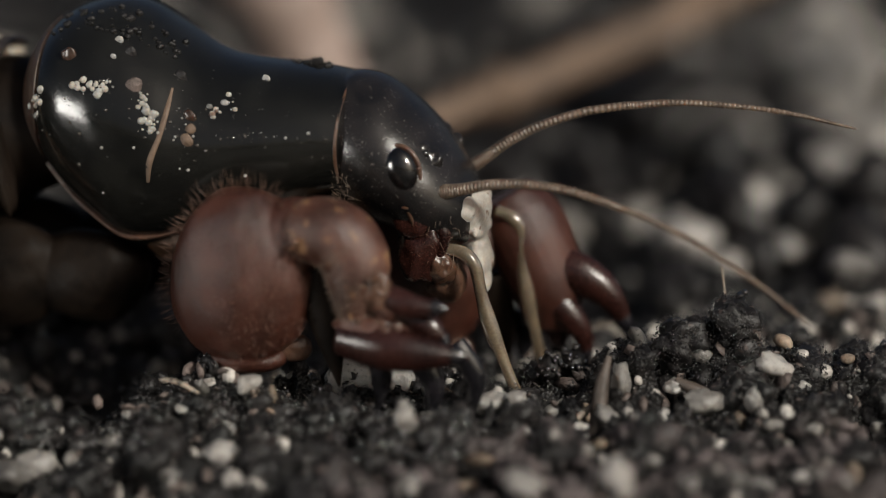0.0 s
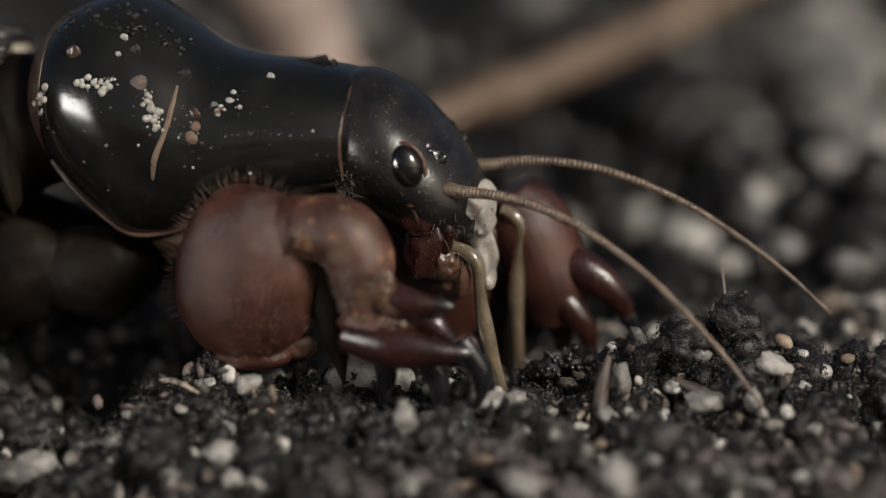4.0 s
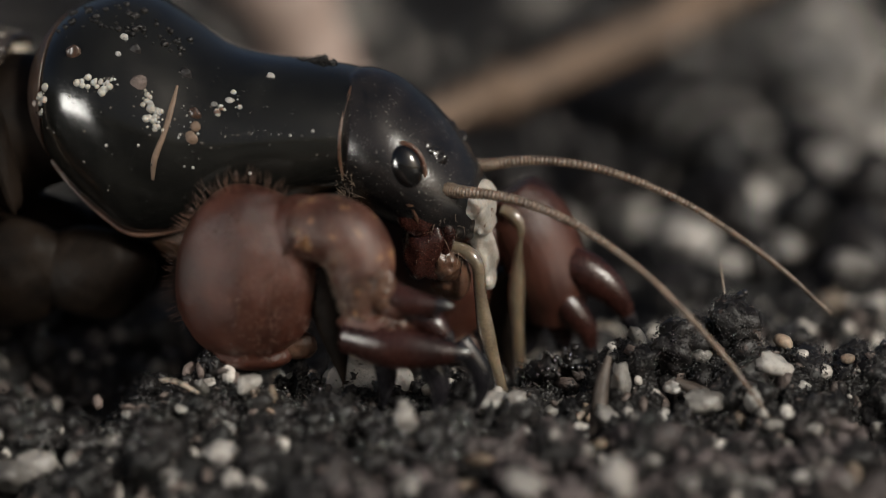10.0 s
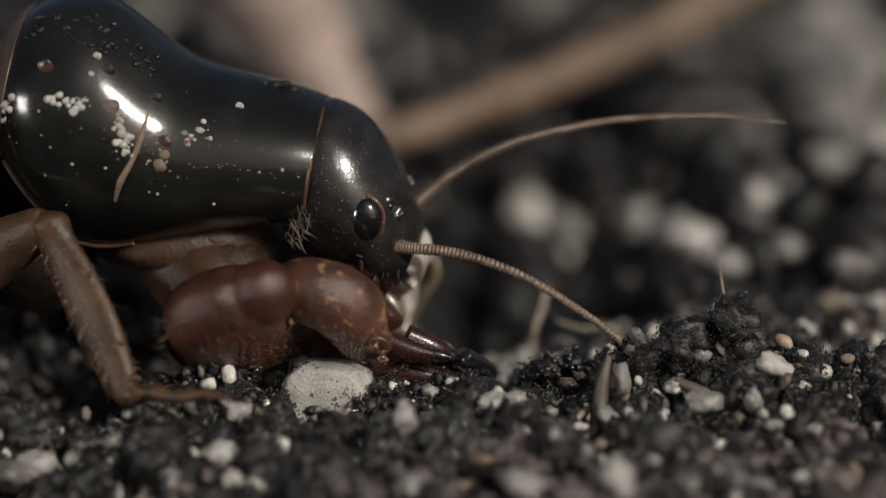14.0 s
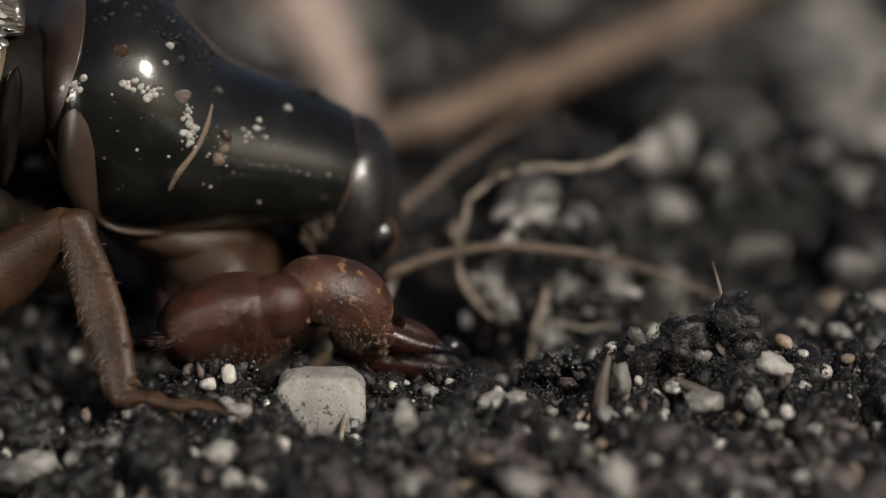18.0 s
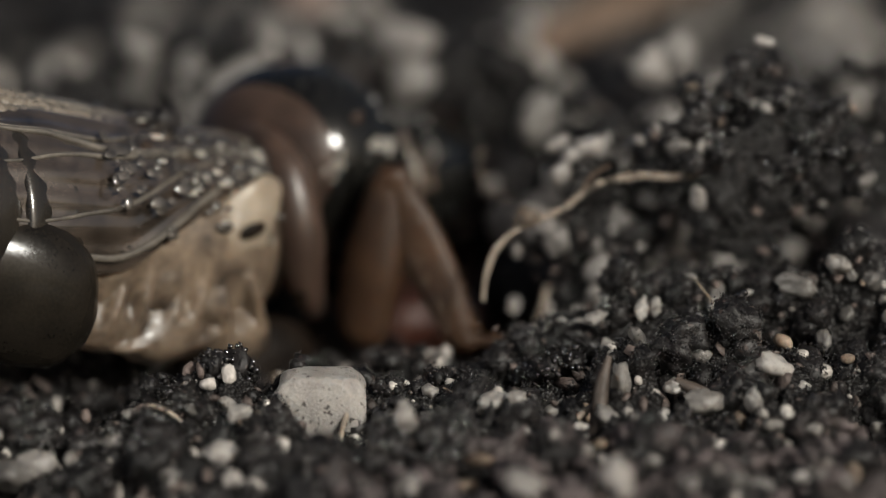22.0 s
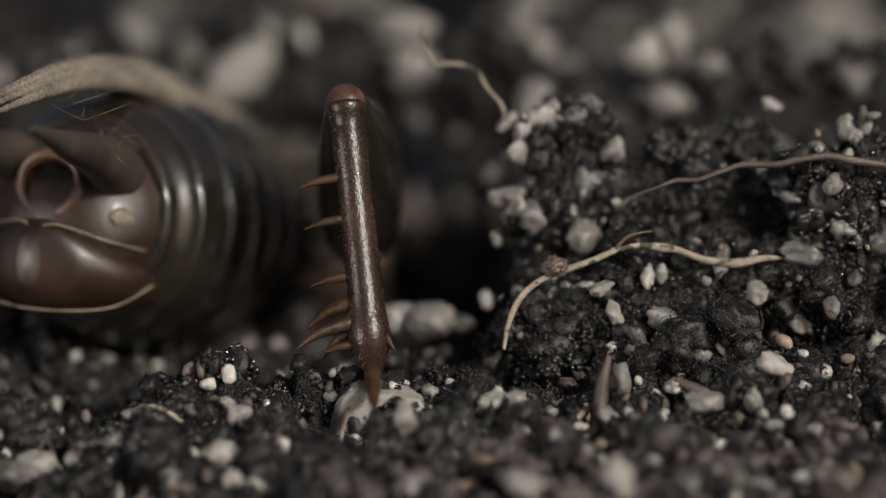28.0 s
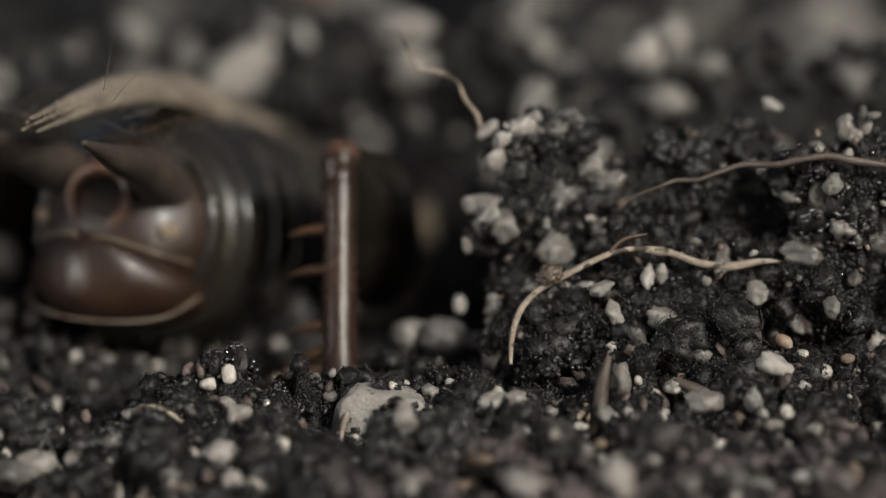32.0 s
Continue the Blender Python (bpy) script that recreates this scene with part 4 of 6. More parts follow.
    return femur, tibia


for side in (-1, 1):
    organic("coxa", [moved(rock((1.9, 1.2, 1.7), 73, 4, 0.15), (-5.6, 1.5 * side, -4.2)), moved(rock((1.9, 1.1, 1.4), 75, 4, 0.15), (-3.0, 1.3 * side, -4.2)), moved(rock((1.2, 1.0, 1.5), 76, 4, 0.15), (-7.4, 1.6 * side, -4.0))], HIP, cricket, "dull brown hip, the body's shade put into its colour", smooth=10)
part("breast", joined([moved(rock((2.9, 2.2, 1.3), 71, 4, 0.2), (1.3, 0, -2.7), ry=-6), moved(rock((2.2, 2.6, 1.6), 72, 4, 0.25), (2.4, 0, -3.4))]), LEG, pronotum, "soft red brown breast under the shield")
forelegs = [foreleg(-1), foreleg(1)]

# thorax behind the shield, the soft cream flank, the belly in rings
folds = []
for side in (-1, 1):
    for x, z, lean, long in ((-7.2, -1.6, -24, 1.2), (-8.2, -2.2, -12, 1.3), (-9.3, -1.9, 12, 1.5), (-10.2, -2.3, 26, 1.3), (-11.2, -1.7, 8, 1.5), (-12.2, -2.0, 20, 1.3), (-9.0, -3.0, 70, 0.9), (-11.0, -3.1, 76, 1.0)):
        folds.append(moved(ball((0.26, 0.5, long), 3), (x, 2.85 * side, z), ry=lean))
    folds += [moved(rock((1.5, 0.9, 1.0), 53, 4, 0.3), (-7.4, 2.3 * side, -2.9)), moved(rock((1.7, 1.0, 1.1), 55, 4, 0.3), (-10.0, 2.4 * side, -2.8)),
              moved(rock((1.2, 0.5, 0.9), 60, 4, 0.3), (-10.4, 2.75 * side, -1.2), ry=-16), moved(rock((1.3, 0.8, 0.9), 65, 4, 0.3), (-12.2, 2.4 * side, -2.6)), moved(rock((0.9, 0.5, 0.6), 59, 4, 0.3), (-8.6, 2.9 * side, -1.9), ry=20)]
part("neck_fold", joined([body([(-3.4, 1.4, -1.4, 1.8), (-4.8, 1.9, -2.0, 2.2), (-5.8, 2.1, -2.7, 2.5), (-6.4, 1.8, -2.4, 2.2), (-6.6, 0.8, -1.2, 1.0)], 30, 40), moved(rock((0.35, 0.5, 1.9), 66, 4, 0.3), (-5.4, -2.4, -0.4), ry=-12)]), HIP, cricket, "dark brown folded skin behind the shield")
thorax = organic("thorax", [body([(-5.4, 1.5, -1.8, 1.7), (-6.6, 2.3, -3.3, 2.9), (-8.6, 2.5, -3.5, 3.2), (-10.4, 2.5, -3.4, 3.2), (-12.2, 2.5, -3.4, 3.25), (-13.6, 2.4, -3.2, 3.1)], 56, 48, 2.1)] + folds, CREAM, cricket, "soft cream and brown flanks behind the shield", cell=0.09, smooth=12)
for side in (-1, 1):
    part("side_plate", moved(rock((1.0, 0.45, 2.0), 51, 4, 0.35, 1.4), (-7.7, 2.7 * side, 0.35), ry=32), CREAM_PLATE, thorax, "cream side plate with a dark breathing hole")
    # no hole is cut: a dark disc stands in for its shade
    part("hole_disc", ball((0.5, 0.1, 0.24), 3), HIP, thorax, "", P(-7.6, 3.12 * side, 0.45, 0, -22, 0))
half = [(1.5, -1.9, -2.7), (0.6, -2.35, -1.3), (0.15, -2.4, 0.2), (-0.1, -1.9, 1.6), (-0.2, -1.0, 2.35)]
collar = part("neck_collar", tube(half + [(-0.2, 0, 2.55)] + [(x, -y, z) for x, y, z in half[::-1]], [0.35, 0.7, 0.78, 0.7, 0.5, 0.45, 0.5, 0.7, 0.78, 0.7, 0.35], 20, 90), COLLAR, cricket, "brown fleshy band behind the shield")
RINGS = [(-12.9, 3.1), (-14.4, 3.5), (-15.9, 3.7), (-17.4, 3.85), (-18.9, 3.9), (-20.3, 3.8), (-21.6, 3.5), (-22.8, 2.95)]
for k in range(len(RINGS) - 1):
    (x0, r0), (x1, r1) = RINGS[k], RINGS[k + 1]
    part("belly_ring", body([(x0 + 0.1, r0 * 0.9, -r0 * 0.92, r0 * 0.95), (x0 - 0.3, r0, -r0 * 1.02, r0 * 1.04), (x1 + 0.3, r1 + 0.1, -r1 - 0.12, r1 * 1.05 + 0.1), (x1 - 0.1, r1 + 0.06, -r1 - 0.1, r1 * 1.05 + 0.05), (x1 - 0.15, r1 - 0.2, -r1 + 0.2, r1 - 0.2)], 24, 48),
         BELLY, cricket, "dark brown glossy ring of the abdomen")
    part("ring_seam", hoop(x1 + 0.02, [(x1 - 1, r1 + 0.1, -r1 - 0.12, r1 * 1.05 + 0.09), (x1 + 1, r1 + 0.1, -r1 - 0.12, r1 * 1.05 + 0.09)], -0.03, 0.028, n=56), RIM, cricket, "brown seam between two rings")
tail = part("tail_cone", body([(-22.6, 2.85, -3.0, 3.0), (-23.4, 2.4, -2.9, 2.7), (-24.2, 1.7, -2.5, 2.1), (-24.7, 0.9, -1.8, 1.3), (-24.9, 0.2, -1.0, 0.4)], 30, 40), TAIL, cricket, "brown end of the abdomen")
part("end_ring", tube([(-24.75 - 0.1 * math.cos(a), 0.95 * math.cos(a), 0.75 + 0.9 * math.sin(a)) for a in np.linspace(0, 2 * math.pi, 31)], [0.12, 0.26, 0.14, 0.24, 0.1, 0.18], 10, 70), RIM, tail, "pale ring round the vent")
# dark ball inside the ring, standing in for the shaded opening
part("vent", ball((0.25, 0.75, 0.72), 3), THIGH, tail, "", P(-24.5, 0, 0.75))
part("under_plate", moved(body([(-1.6, 2.0, 0.4, 0.4), (-1.1, 2.4, -0.2, 1.6), (0.2, 2.1, -0.6, 2.6), (1.6, 1.5, -0.8, 2.85)], 30, 40), (-23.7, 0, -2.6), ry=-8), TAIL, tail, "red brown under plate with a pale edge")
part("plate_edge", tube([(-23.2, -2.7, -0.9), (-24.5, -2.1, -0.75), (-25.25, -0.7, -0.45), (-25.3, 0, -0.6), (-25.25, 0.7, -0.45), (-24.5, 2.1, -0.75), (-23.2, 2.7, -0.9)], [0.035] * 7, 8, 60), MARGIN, tail, "pale curved edge")
part("plate_edge", tube([(-22.8, -2.9, -1.9), (-24.2, -2.2, -2.75), (-25.0, 0, -3.05), (-24.2, 2.2, -2.75), (-22.8, 2.9, -1.9)], [0.035] * 5, 8, 50), MARGIN, tail, "pale curved edge")
part("tail_corner", rock((0.5, 0.3, 0.3), 57, 4, 0.3), MARGIN, tail, "cream soft corner", P(-23.9, -2.15, 0.0))
part("tail_corner", rock((0.5, 0.3, 0.3), 58, 4, 0.3), MARGIN, tail, "cream soft corner", P(-23.9, 2.15, 0.0))
for side in (-1, 1):
    cercus = part("cercus", tube([(-23.6, 1.7 * side, 1.3), (-24.8, 1.9 * side, 1.6), (-26.5, 2.2 * side, 1.8), (-28.5, 2.5 * side, 1.9), (-31.5, 3.0 * side, 2.2)], [0.8, 0.78, 0.6, 0.42, 0.08], 16, 50), CERCUS, cricket, "tapering hairy grey brown tail feeler")
    r = random.Random(9 + side)
    pts = [(-24.5 - 5.5 * f, (1.9 + 0.6 * f) * side, 1.7 + 2.2 * f) for f in [r.random() for _ in range(18)]]
    part("tail_hairs", bristles(pts, [(r.uniform(-1, 1), r.uniform(-1, 1), r.uniform(-0.3, 1)) for _ in pts], 12, 2.2, 0.3), HAIR, cercus, "long thin hairs")

# wings
back = random.Random(21)
for side in (-1, 1):
    n, m = 40, 90
    fx = np.linspace(0, 1, n)[:, None] * np.ones((1, m))
    fa = np.linspace(-0.12, 1, m)[None, :] * np.ones((n, 1))
    wide = np.radians(104 * (0.32 + 0.68 * np.minimum(1, fx / 0.45)) * np.sqrt(np.maximum(0.0004, 1 - np.maximum(0, (fx - 0.72) / 0.28) ** 2)))
    ang = np.pi / 2 - fa * wide
    rad = 2.6 + 1.3 * np.minimum(1, fx * 1.6) + 0.038 * np.cos(fa * 52 + 5 * fx) + 0.03 * np.cos(fa * 23 - 9 * fx)
    outer = np.stack([-5.7 - 14.2 * fx, side * rad * np.cos(ang) * 0.98, rad * np.sin(ang) * 0.96 + 0.12], 2)
    inner = outer - np.array([0, 0, 0.07])
    verts = np.vstack([outer.reshape(-1, 3), inner.reshape(-1, 3)])
    i, j = np.meshgrid(np.arange(n - 1), np.arange(m - 1), indexing="ij")
    a = (i * m + j).ravel()
    quads = np.stack([a, a + 1, a + m + 1, a + m], 1)
    edge = list(range(m)) + [r * m + m - 1 for r in range(1, n)] + [(n - 1) * m + c for c in range(m - 2, -1, -1)] + [r * m for r in range(n - 2, 0, -1)]
    rim = [[p, q, q + n * m, p + n * m] for p, q in zip(edge, edge[1:] + edge[:1])]
    wing = part("forewing", (verts, quads.tolist() + (quads[:, ::-1] + n * m).tolist() + rim), WING, cricket, "short veined grey brown forewing")
    for v in range(8):
        f = (0.03, 0.12, 0.2, 0.33, 0.45, 0.58, 0.74, 0.9)[v]
        line = [outer[i, min(m - 1, int((f + 0.07 * math.sin(i * 0.13 + 1.7 * v) + 0.1 * (0.5 - f) * i / n) * (m - 1)))].tolist() for i in range(1, n - 2, 3)]
        part("wing_vein", tube(line, [(0.05, 0.09, 0.065)[v % 3], (0.08, 0.13, 0.09)[v % 3], 0.04], 6, 50), VEIN, wing)
for x, y, size, k in ((-9.6, -0.6, 0.55, 61), (-10.2, -0.2, 0.45, 62), (-9.3, -0.1, 0.5, 63), (-9.9, 0.4, 0.4, 64)):
    part("soil_crumb", rock((size, size * 0.8, size * 0.7), k, 4, 0.6, 1.6, 0.3), CRUMB, cricket, "black soil crumb stuck to the back", P(x, y, 3.35))
drops = []
for k in range(170):
    x, a = back.uniform(-13, -5.6), back.uniform(-1.3, 0.5) if k % 2 else back.gauss(-0.95, 0.25)
    size = 0.03 + 0.10 * back.random() ** 2
    on = 2.68 + 1.3 * min(1, (-5.7 - x) / 12.0 * 1.6) if x < -5.7 else 2.6
    drops.append(moved(ball((size * (1.2 + 0.8 * (k % 4)), size * 1.8, size * 0.45), 3), (x, on * math.sin(a), on * math.cos(a) * 0.96 + 0.12), rx=-math.degrees(a)))
# flat white flecks imitate the wings' specular streaks by colour
pale = []
for k in range(60):
    x, a = min(-6.6, back.gauss(-8.4, 1.5)), back.gauss(-0.75, 0.4)
    size = 0.025 + 0.075 * back.random() ** 2
    on = 2.7 + 1.3 * min(1, (-5.7 - x) / 12.0 * 1.6) if x < -5.7 else 2.6
    pale.append(moved(ball((size * (1 + k % 3), size * 1.3, size * 0.4), 2), (x, on * math.sin(a), on * math.cos(a) * 0.96 + 0.12), rx=-math.degrees(a)))
part("wing_glints", joined(pale), WHITE, cricket, "white flecks standing in for glints on the wings")
part("wet_specks", joined(drops), WET, cricket, "wet glinting specks on the wings")
tails = [(-11.0, 0, 3.0), (-15.0, 0, 3.7), (-18.5, 0, 4.3), (-21.5, 0, 4.6), (-25.0, 0, 4.2), (-29.5, 0, 2.8)]
for k, off in enumerate((-1.25, -0.75, -0.25, 0.25, 0.75, 1.25)):
    part("hindwing_fold", tube([(x, off * (1 - 0.8 * i / 5), z - 0.18 * off * off - 0.1 * abs(off)) for i, (x, _, z) in enumerate(tails)], [0.42, 0.44, 0.42, 0.36, 0.24, 0.05], 12, 200, 0.8, 46, 0.07), HINDWING, cricket, "ribbed folded hind wing along the back")


# middle and hind legs: thigh and shin lie along x from their joints
def leg(kind, side):
    if kind == "mid":
        femur = part("midleg_femur", body([(-0.5, 0.3, -0.3, 0.3), (-0.1, 0.9, -0.8, 0.6), (0.9, 1.05, -0.9, 0.7), (2.4, 1.1, -0.95, 0.75), (4.2, 0.75, -0.65, 0.6), (4.9, 0.55, -0.45, 0.5), (5.2, 0.1, -0.1, 0.1)], 30, 24), LEG, cricket, "amber brown middle thigh")
        tibia = part("midleg_tibia", body([(-0.35, 0.1, -0.25, 0.2), (0.0, 0.62, -0.6, 0.58), (0.7, 0.62, -0.6, 0.42), (2.0, 0.78, -0.7, 0.36), (3.6, 0.8, -0.72, 0.38), (5.0, 0.6, -0.55, 0.36), (5.7, 0.4, -0.4, 0.3), (5.9, 0.1, -0.1, 0.1)], 30, 24), LEG, cricket, "amber brown hairy middle shin")
        long, spines = 5.6, 4
    else:
        femur = part("hindleg_femur", body([(-0.1, 0.6, -0.7, 0.4), (0.6, 1.9, -1.6, 1.0), (2.2, 2.5, -2.0, 1.25), (4.2, 2.2, -1.8, 1.15), (6.2, 1.25, -1.1, 0.85), (7.6, 0.65, -0.6, 0.55), (8.0, 0.2, -0.2, 0.2)], 40, 30), THIGH, cricket, "broad black brown hind thigh")
        part("knee", ball((0.62, 0.6, 0.62), 3), RIM, femur, "amber knee", P(7.6, 0, 0))
        tibia = part("hindleg_tibia", body([(-0.4, 0.1, -0.3, 0.2), (0.0, 0.66, -0.6, 0.58), (0.6, 0.55, -0.5, 0.5), (1.2, 0.6, -0.52, 0.52), (3.0, 0.54, -0.5, 0.48), (4.4, 0.62, -0.56, 0.52), (6.0, 0.64, -0.58, 0.54), (7.0, 0.74, -0.64, 0.62), (7.8, 0.45, -0.45, 0.4), (8.1, 0.1, -0.1, 0.1)], 60, 30), SHIN, cricket, "glossy dark brown hind shin with spines")
        long, spines = 7.8, 4
    r = random.Random(3)
    sgn = -side
    for k in range(spines):
        x = long * ((0.28, 0.44, 0.66, 0.92)[k] if kind == "hind" else 0.34 + 0.6 * k / (spines - 1))
        part("spine", tube([(x, -0.3 * sgn, 0.1), (x + 0.05, -1.0 * sgn, 0.2), (x + 0.2, -1.6 * sgn, 0.25)] if kind == "hind" else [(x, -0.1 * sgn, 0.3), (x + 0.08, -0.12 * sgn, 0.6), (x + 0.2, -0.15 * sgn, 0.75)], [0.17, 0.12, 0.02], 8, 12), LEG, tibia)
    if kind == "hind":
        for x, y, z, reach in ((5.9, -1, 0.1, 1.6), (6.5, -1, 0.5, 1.9), (6.7, -0.8, -0.5, 1.6), (6.8, 0.6, 0.3, 1.0)):
            part("spur", tube([(x, 0.3 * y * sgn, 0.3 * z), (x + 0.25, 0.75 * reach * y * sgn, 0.9 * z), (x + 0.7, 1.15 * reach * y * sgn, 1.3 * z)], [0.24, 0.17, 0.03], 10, 16), LEG, tibia, "stout brown spur at the end of the shin")
    pts = [(r.uniform(0.3, long), 0.35 * math.cos(a), 0.45 * math.sin(a)) for a in [r.uniform(0, 6.28) for _ in range(260)]]
    part("leg_hairs", bristles(pts, [(0.3, p[1], p[2]) for p in pts], 6, 0.4, 0.3), HAIR, tibia, "fine tan hairs")
    foot = tube([(0, 0, 0), (0.9, 0, 0.1), (1.8, 0, 0.0), (2.8, 0, 0.12), (3.6, 0, 0.0)], [0.3, 0.24, 0.2, 0.16, 0.08], 12, 40, 1, 4, 0.16)
    part("tarsus", foot, LEG, tibia, "jointed amber foot", P(long, 0, 0, 0, -62, 0))
    part("foot_claw", tube([(3.4, 0, 0), (3.8, 0.12, -0.02), (4.2, 0.2, -0.2)], [0.08, 0.06, 0.01], 8, 12), CLAW, tibia, "", P(long, 0, 0, 0, -62, 0))
    return femur, tibia


mid_legs = [leg("mid", -1), leg("mid", 1)]
hind_legs = [leg("hind", -1), leg("hind", 1)]


# ---- the stone, twigs and roots ----
stone = tagged(new("pale_stone", mesh_of("pale_stone", *(lambda s: (np.sign(s[0]) * np.abs(s[0] / 1.2) ** 0.4 * np.array([1.34, 0.9, 1.54]) * (1 - 0.2 * s[0][:, 2:3]), s[1]))(rock((1.2, 1.2, 1.2), 61, 5, 0.55, 1.5, 0.1)), STONE)),
               "blocky pale porous stone with dark specks, half buried in soil", "stone")


def rod(name, label, category, points, radii, mat, n=60, m=10, wobble=0.0, seed=0, group=""):
    """A twig, root or straw on its own origin."""
    first = np.array(points[0])
    pts = np.array(points, float) - first
    if wobble:
        pts = spline(pts, 14)
        pts[1:-1] += wobble * (np.random.default_rng(seed).random((12, 3)) - 0.5)
    shape = tube(pts.tolist(), radii, m, n)
    ob = new(name, mesh_of(name, *shape, mat))
    ob.matrix_basis = P(*first)
    return tagged(ob, label, category, group)


pink_twig = rod("twig", "thick pinkish twig lying far behind on the soil", "twig", [(-6.8, 28.8, 7.0), (-5.3, 28.2, 4.7), (-4.0, 27.7, 2.7), (-2.7, 26.6, 0.4), (-2.4, 26.0, -1.0)], [2.0, 1.75, 1.3, 0.9, 0.7], PALE_TWIG, wobble=0.3, seed=1)
brown_twig = rod("twig", "long brown twig lying behind on the soil", "twig", [(-4.6, 20.6, 0.6), (-3.1, 21.4, 1.9), (-0.46, 22.4, 2.5), (2.2, 24.6, 2.95), (5.4, 26.9, 3.7), (9.2, 30.3, 4.9), (12.5, 32.5, 6.0)], [0.4, 0.55, 0.62, 0.66, 0.72, 0.8, 0.85], TWIG, wobble=0.25, seed=2)
part("bark_knot", rock((0.8, 0.75, 0.8), 91, 4, 0.5), TWIG, brown_twig, "swollen knot of bark", P(6.6, 3.9, 2.3))
part("bark_knot", rock((0.95, 0.85, 0.9), 92, 4, 0.5), TWIG, brown_twig, "swollen knot of bark", P(13.6, 9.6, 4.3))
part("broken_end", rock((0.95, 0.8, 0.7), 93, 4, 0.5), PALE_TWIG, pink_twig, "blunt broken end", P(4.25, -2.5, -7.4))
for pts, radii, mat, label in (
        ([(4.84, -1.6, 1.17), (4.64, -1.8, 0.37), (4.54, -2.0, -0.43), (4.41, -2.2, -1.14)], [0.08, 0.2, 0.24, 0.2], DARK_ROOT, "thick dark brown stalk standing in the soil"),
        ([(6.80, -1.0, 0.27), (7.37, -1.2, 0.02), (8.01, -1.2, -0.36), (8.37, -1.4, -0.79)], [0.08, 0.2, 0.22, 0.15], DARK_ROOT, "thick dark brown root piece lying in the soil"),
        ([(3.2, -2.5, -1.3), (3.7, -2.0, -0.85), (4.2, -1.6, -0.5), (4.75, -1.1, -0.3)], [0.1, 0.11, 0.12, 0.08], ROOT, "pale bent root piece on the soil"),
        ([(3.5, 6.7, -0.1), (4.29, 6.65, -0.35), (5.2, 6.68, -0.3), (5.6, 6.8, -1.0)], [0.04, 0.05, 0.05, 0.04], ROOT, "thin pale rootlet on the soil"),
        ([(3.25, 7.5, 0.8), (3.07, 7.3, 0.2), (2.81, 7.1, -0.6), (2.7, 7.1, -1.6)], [0.12, 0.1, 0.1, 0.08], ROOT, "pale upright root stub"),
        ([(-13.3, -1.9, -1.3), (-12.2, -1.87, -1.12), (-11.2, -1.86, -1.2)], [0.07, 0.08, 0.05], ROOT, "short straw lying on the soil"),
        ([(-2.7, -1.2, -0.4), (-2.9, -1.6, -0.9), (-3.0, -2.2, -1.3)], [0.05, 0.09, 0.05], ROOT, "short pale straw lying on soil"),
        ([(-13.0, -3.2, -0.6), (-12.95, -3.3, -1.3), (-12.9, -3.4, -2.1)], [0.06, 0.08, 0.08], TWIG, "upright brown stalk in the soil"),
        ([(0.0, -0.6, -0.1), (0.4, -0.75, -0.2), (0.75, -0.9, -0.15)], [0.03, 0.035, 0.02], HAIR, "thin tan hair on the soil")):
    rod("rootlet", label, "root", pts, radii, mat, 30, 8, group="small straws and rootlets")
needle = rod("plant_hair", "thin pale plant hair standing in the soil", "plant hair", [(8.42, 1.74, 1.5), (8.36, 2.0, 2.3), (8.27, 2.36, 3.0)], [0.04, 0.035, 0.012], HAIR, 20, 6)

# the pale kinked root, in two stiff pieces
root = thing("root", "pale kinked root lying over the dug soil", "root", P(4.46, 1.9, 3.2))
root_stem = part("root_stem", tube([(0, 0, 0), (0.7, 0.2, 0.3), (1.35, 0.32, 0.44), (2.1, 0.35, 0.4), (2.53, 0.35, 0.35), (3.3, 0.3, 0.12), (4.2, 0.28, 0.05), (5.1, 0.4, 0.22), (5.9, 0.6, 0.2)], [0.10, 0.09, 0.08, 0.13, 0.10, 0.11, 0.14, 0.10, 0.03], 10, 90, 0.8), ROOT, root)
root_end = part("root_end", tube([(0, 0, 0), (-0.8, -0.1, -0.25), (-1.6, -0.25, -0.54), (-2.2, -0.5, -1.0), (-2.55, -0.8, -1.7), (-2.7, -1.1, -2.4)], [0.10, 0.10, 0.09, 0.10, 0.08, 0.05], 10, 60), ROOT, root)
part("root_fibre", tube([(0.6, 0.2, 0.25), (1.0, 0.1, 0.75), (1.7, 0.0, 1.0)], [0.06, 0.05, 0.02], 8, 24), TWIG, root)
part("crumb", rock((0.36, 0.3, 0.3), 94, 4, 0.7, 1.7, 0.3), OCHRE, root_end, "ochre soil crumb stuck to the root", P(-1.15, -0.15, -0.12))
curl = rod("rootlet", "thin pale curling rootlet sticking out of the soil", "root", [(1.9, 5.4, 6.5), (1.45, 5.8, 7.35), (0.79, 6.28, 7.96), (0.3, 6.3, 8.0), (-0.15, 6.3, 8.1), (-0.5, 6.45, 8.6), (-0.72, 6.5, 9.0), (-0.6, 6.5, 9.15)], [0.07, 0.06, 0.055, 0.06, 0.045, 0.04, 0.04, 0.07], ROOT, 80, 8, 0.12, 4)
runner = rod("root", "thin dark brown root running over the soil bank", "root", [(5.3, 2.50, 4.73), (6.6, 2.50, 5.18), (7.75, 2.45, 5.53), (9.2, 2.40, 5.88), (10.46, 2.38, 6.05), (12.0, 2.50, 6.13), (13.8, 2.60, 5.73)], [0.02, 0.06, 0.08, 0.10, 0.11, 0.12, 0.11], DARK_ROOT, 90, 10, 0.2, 7)


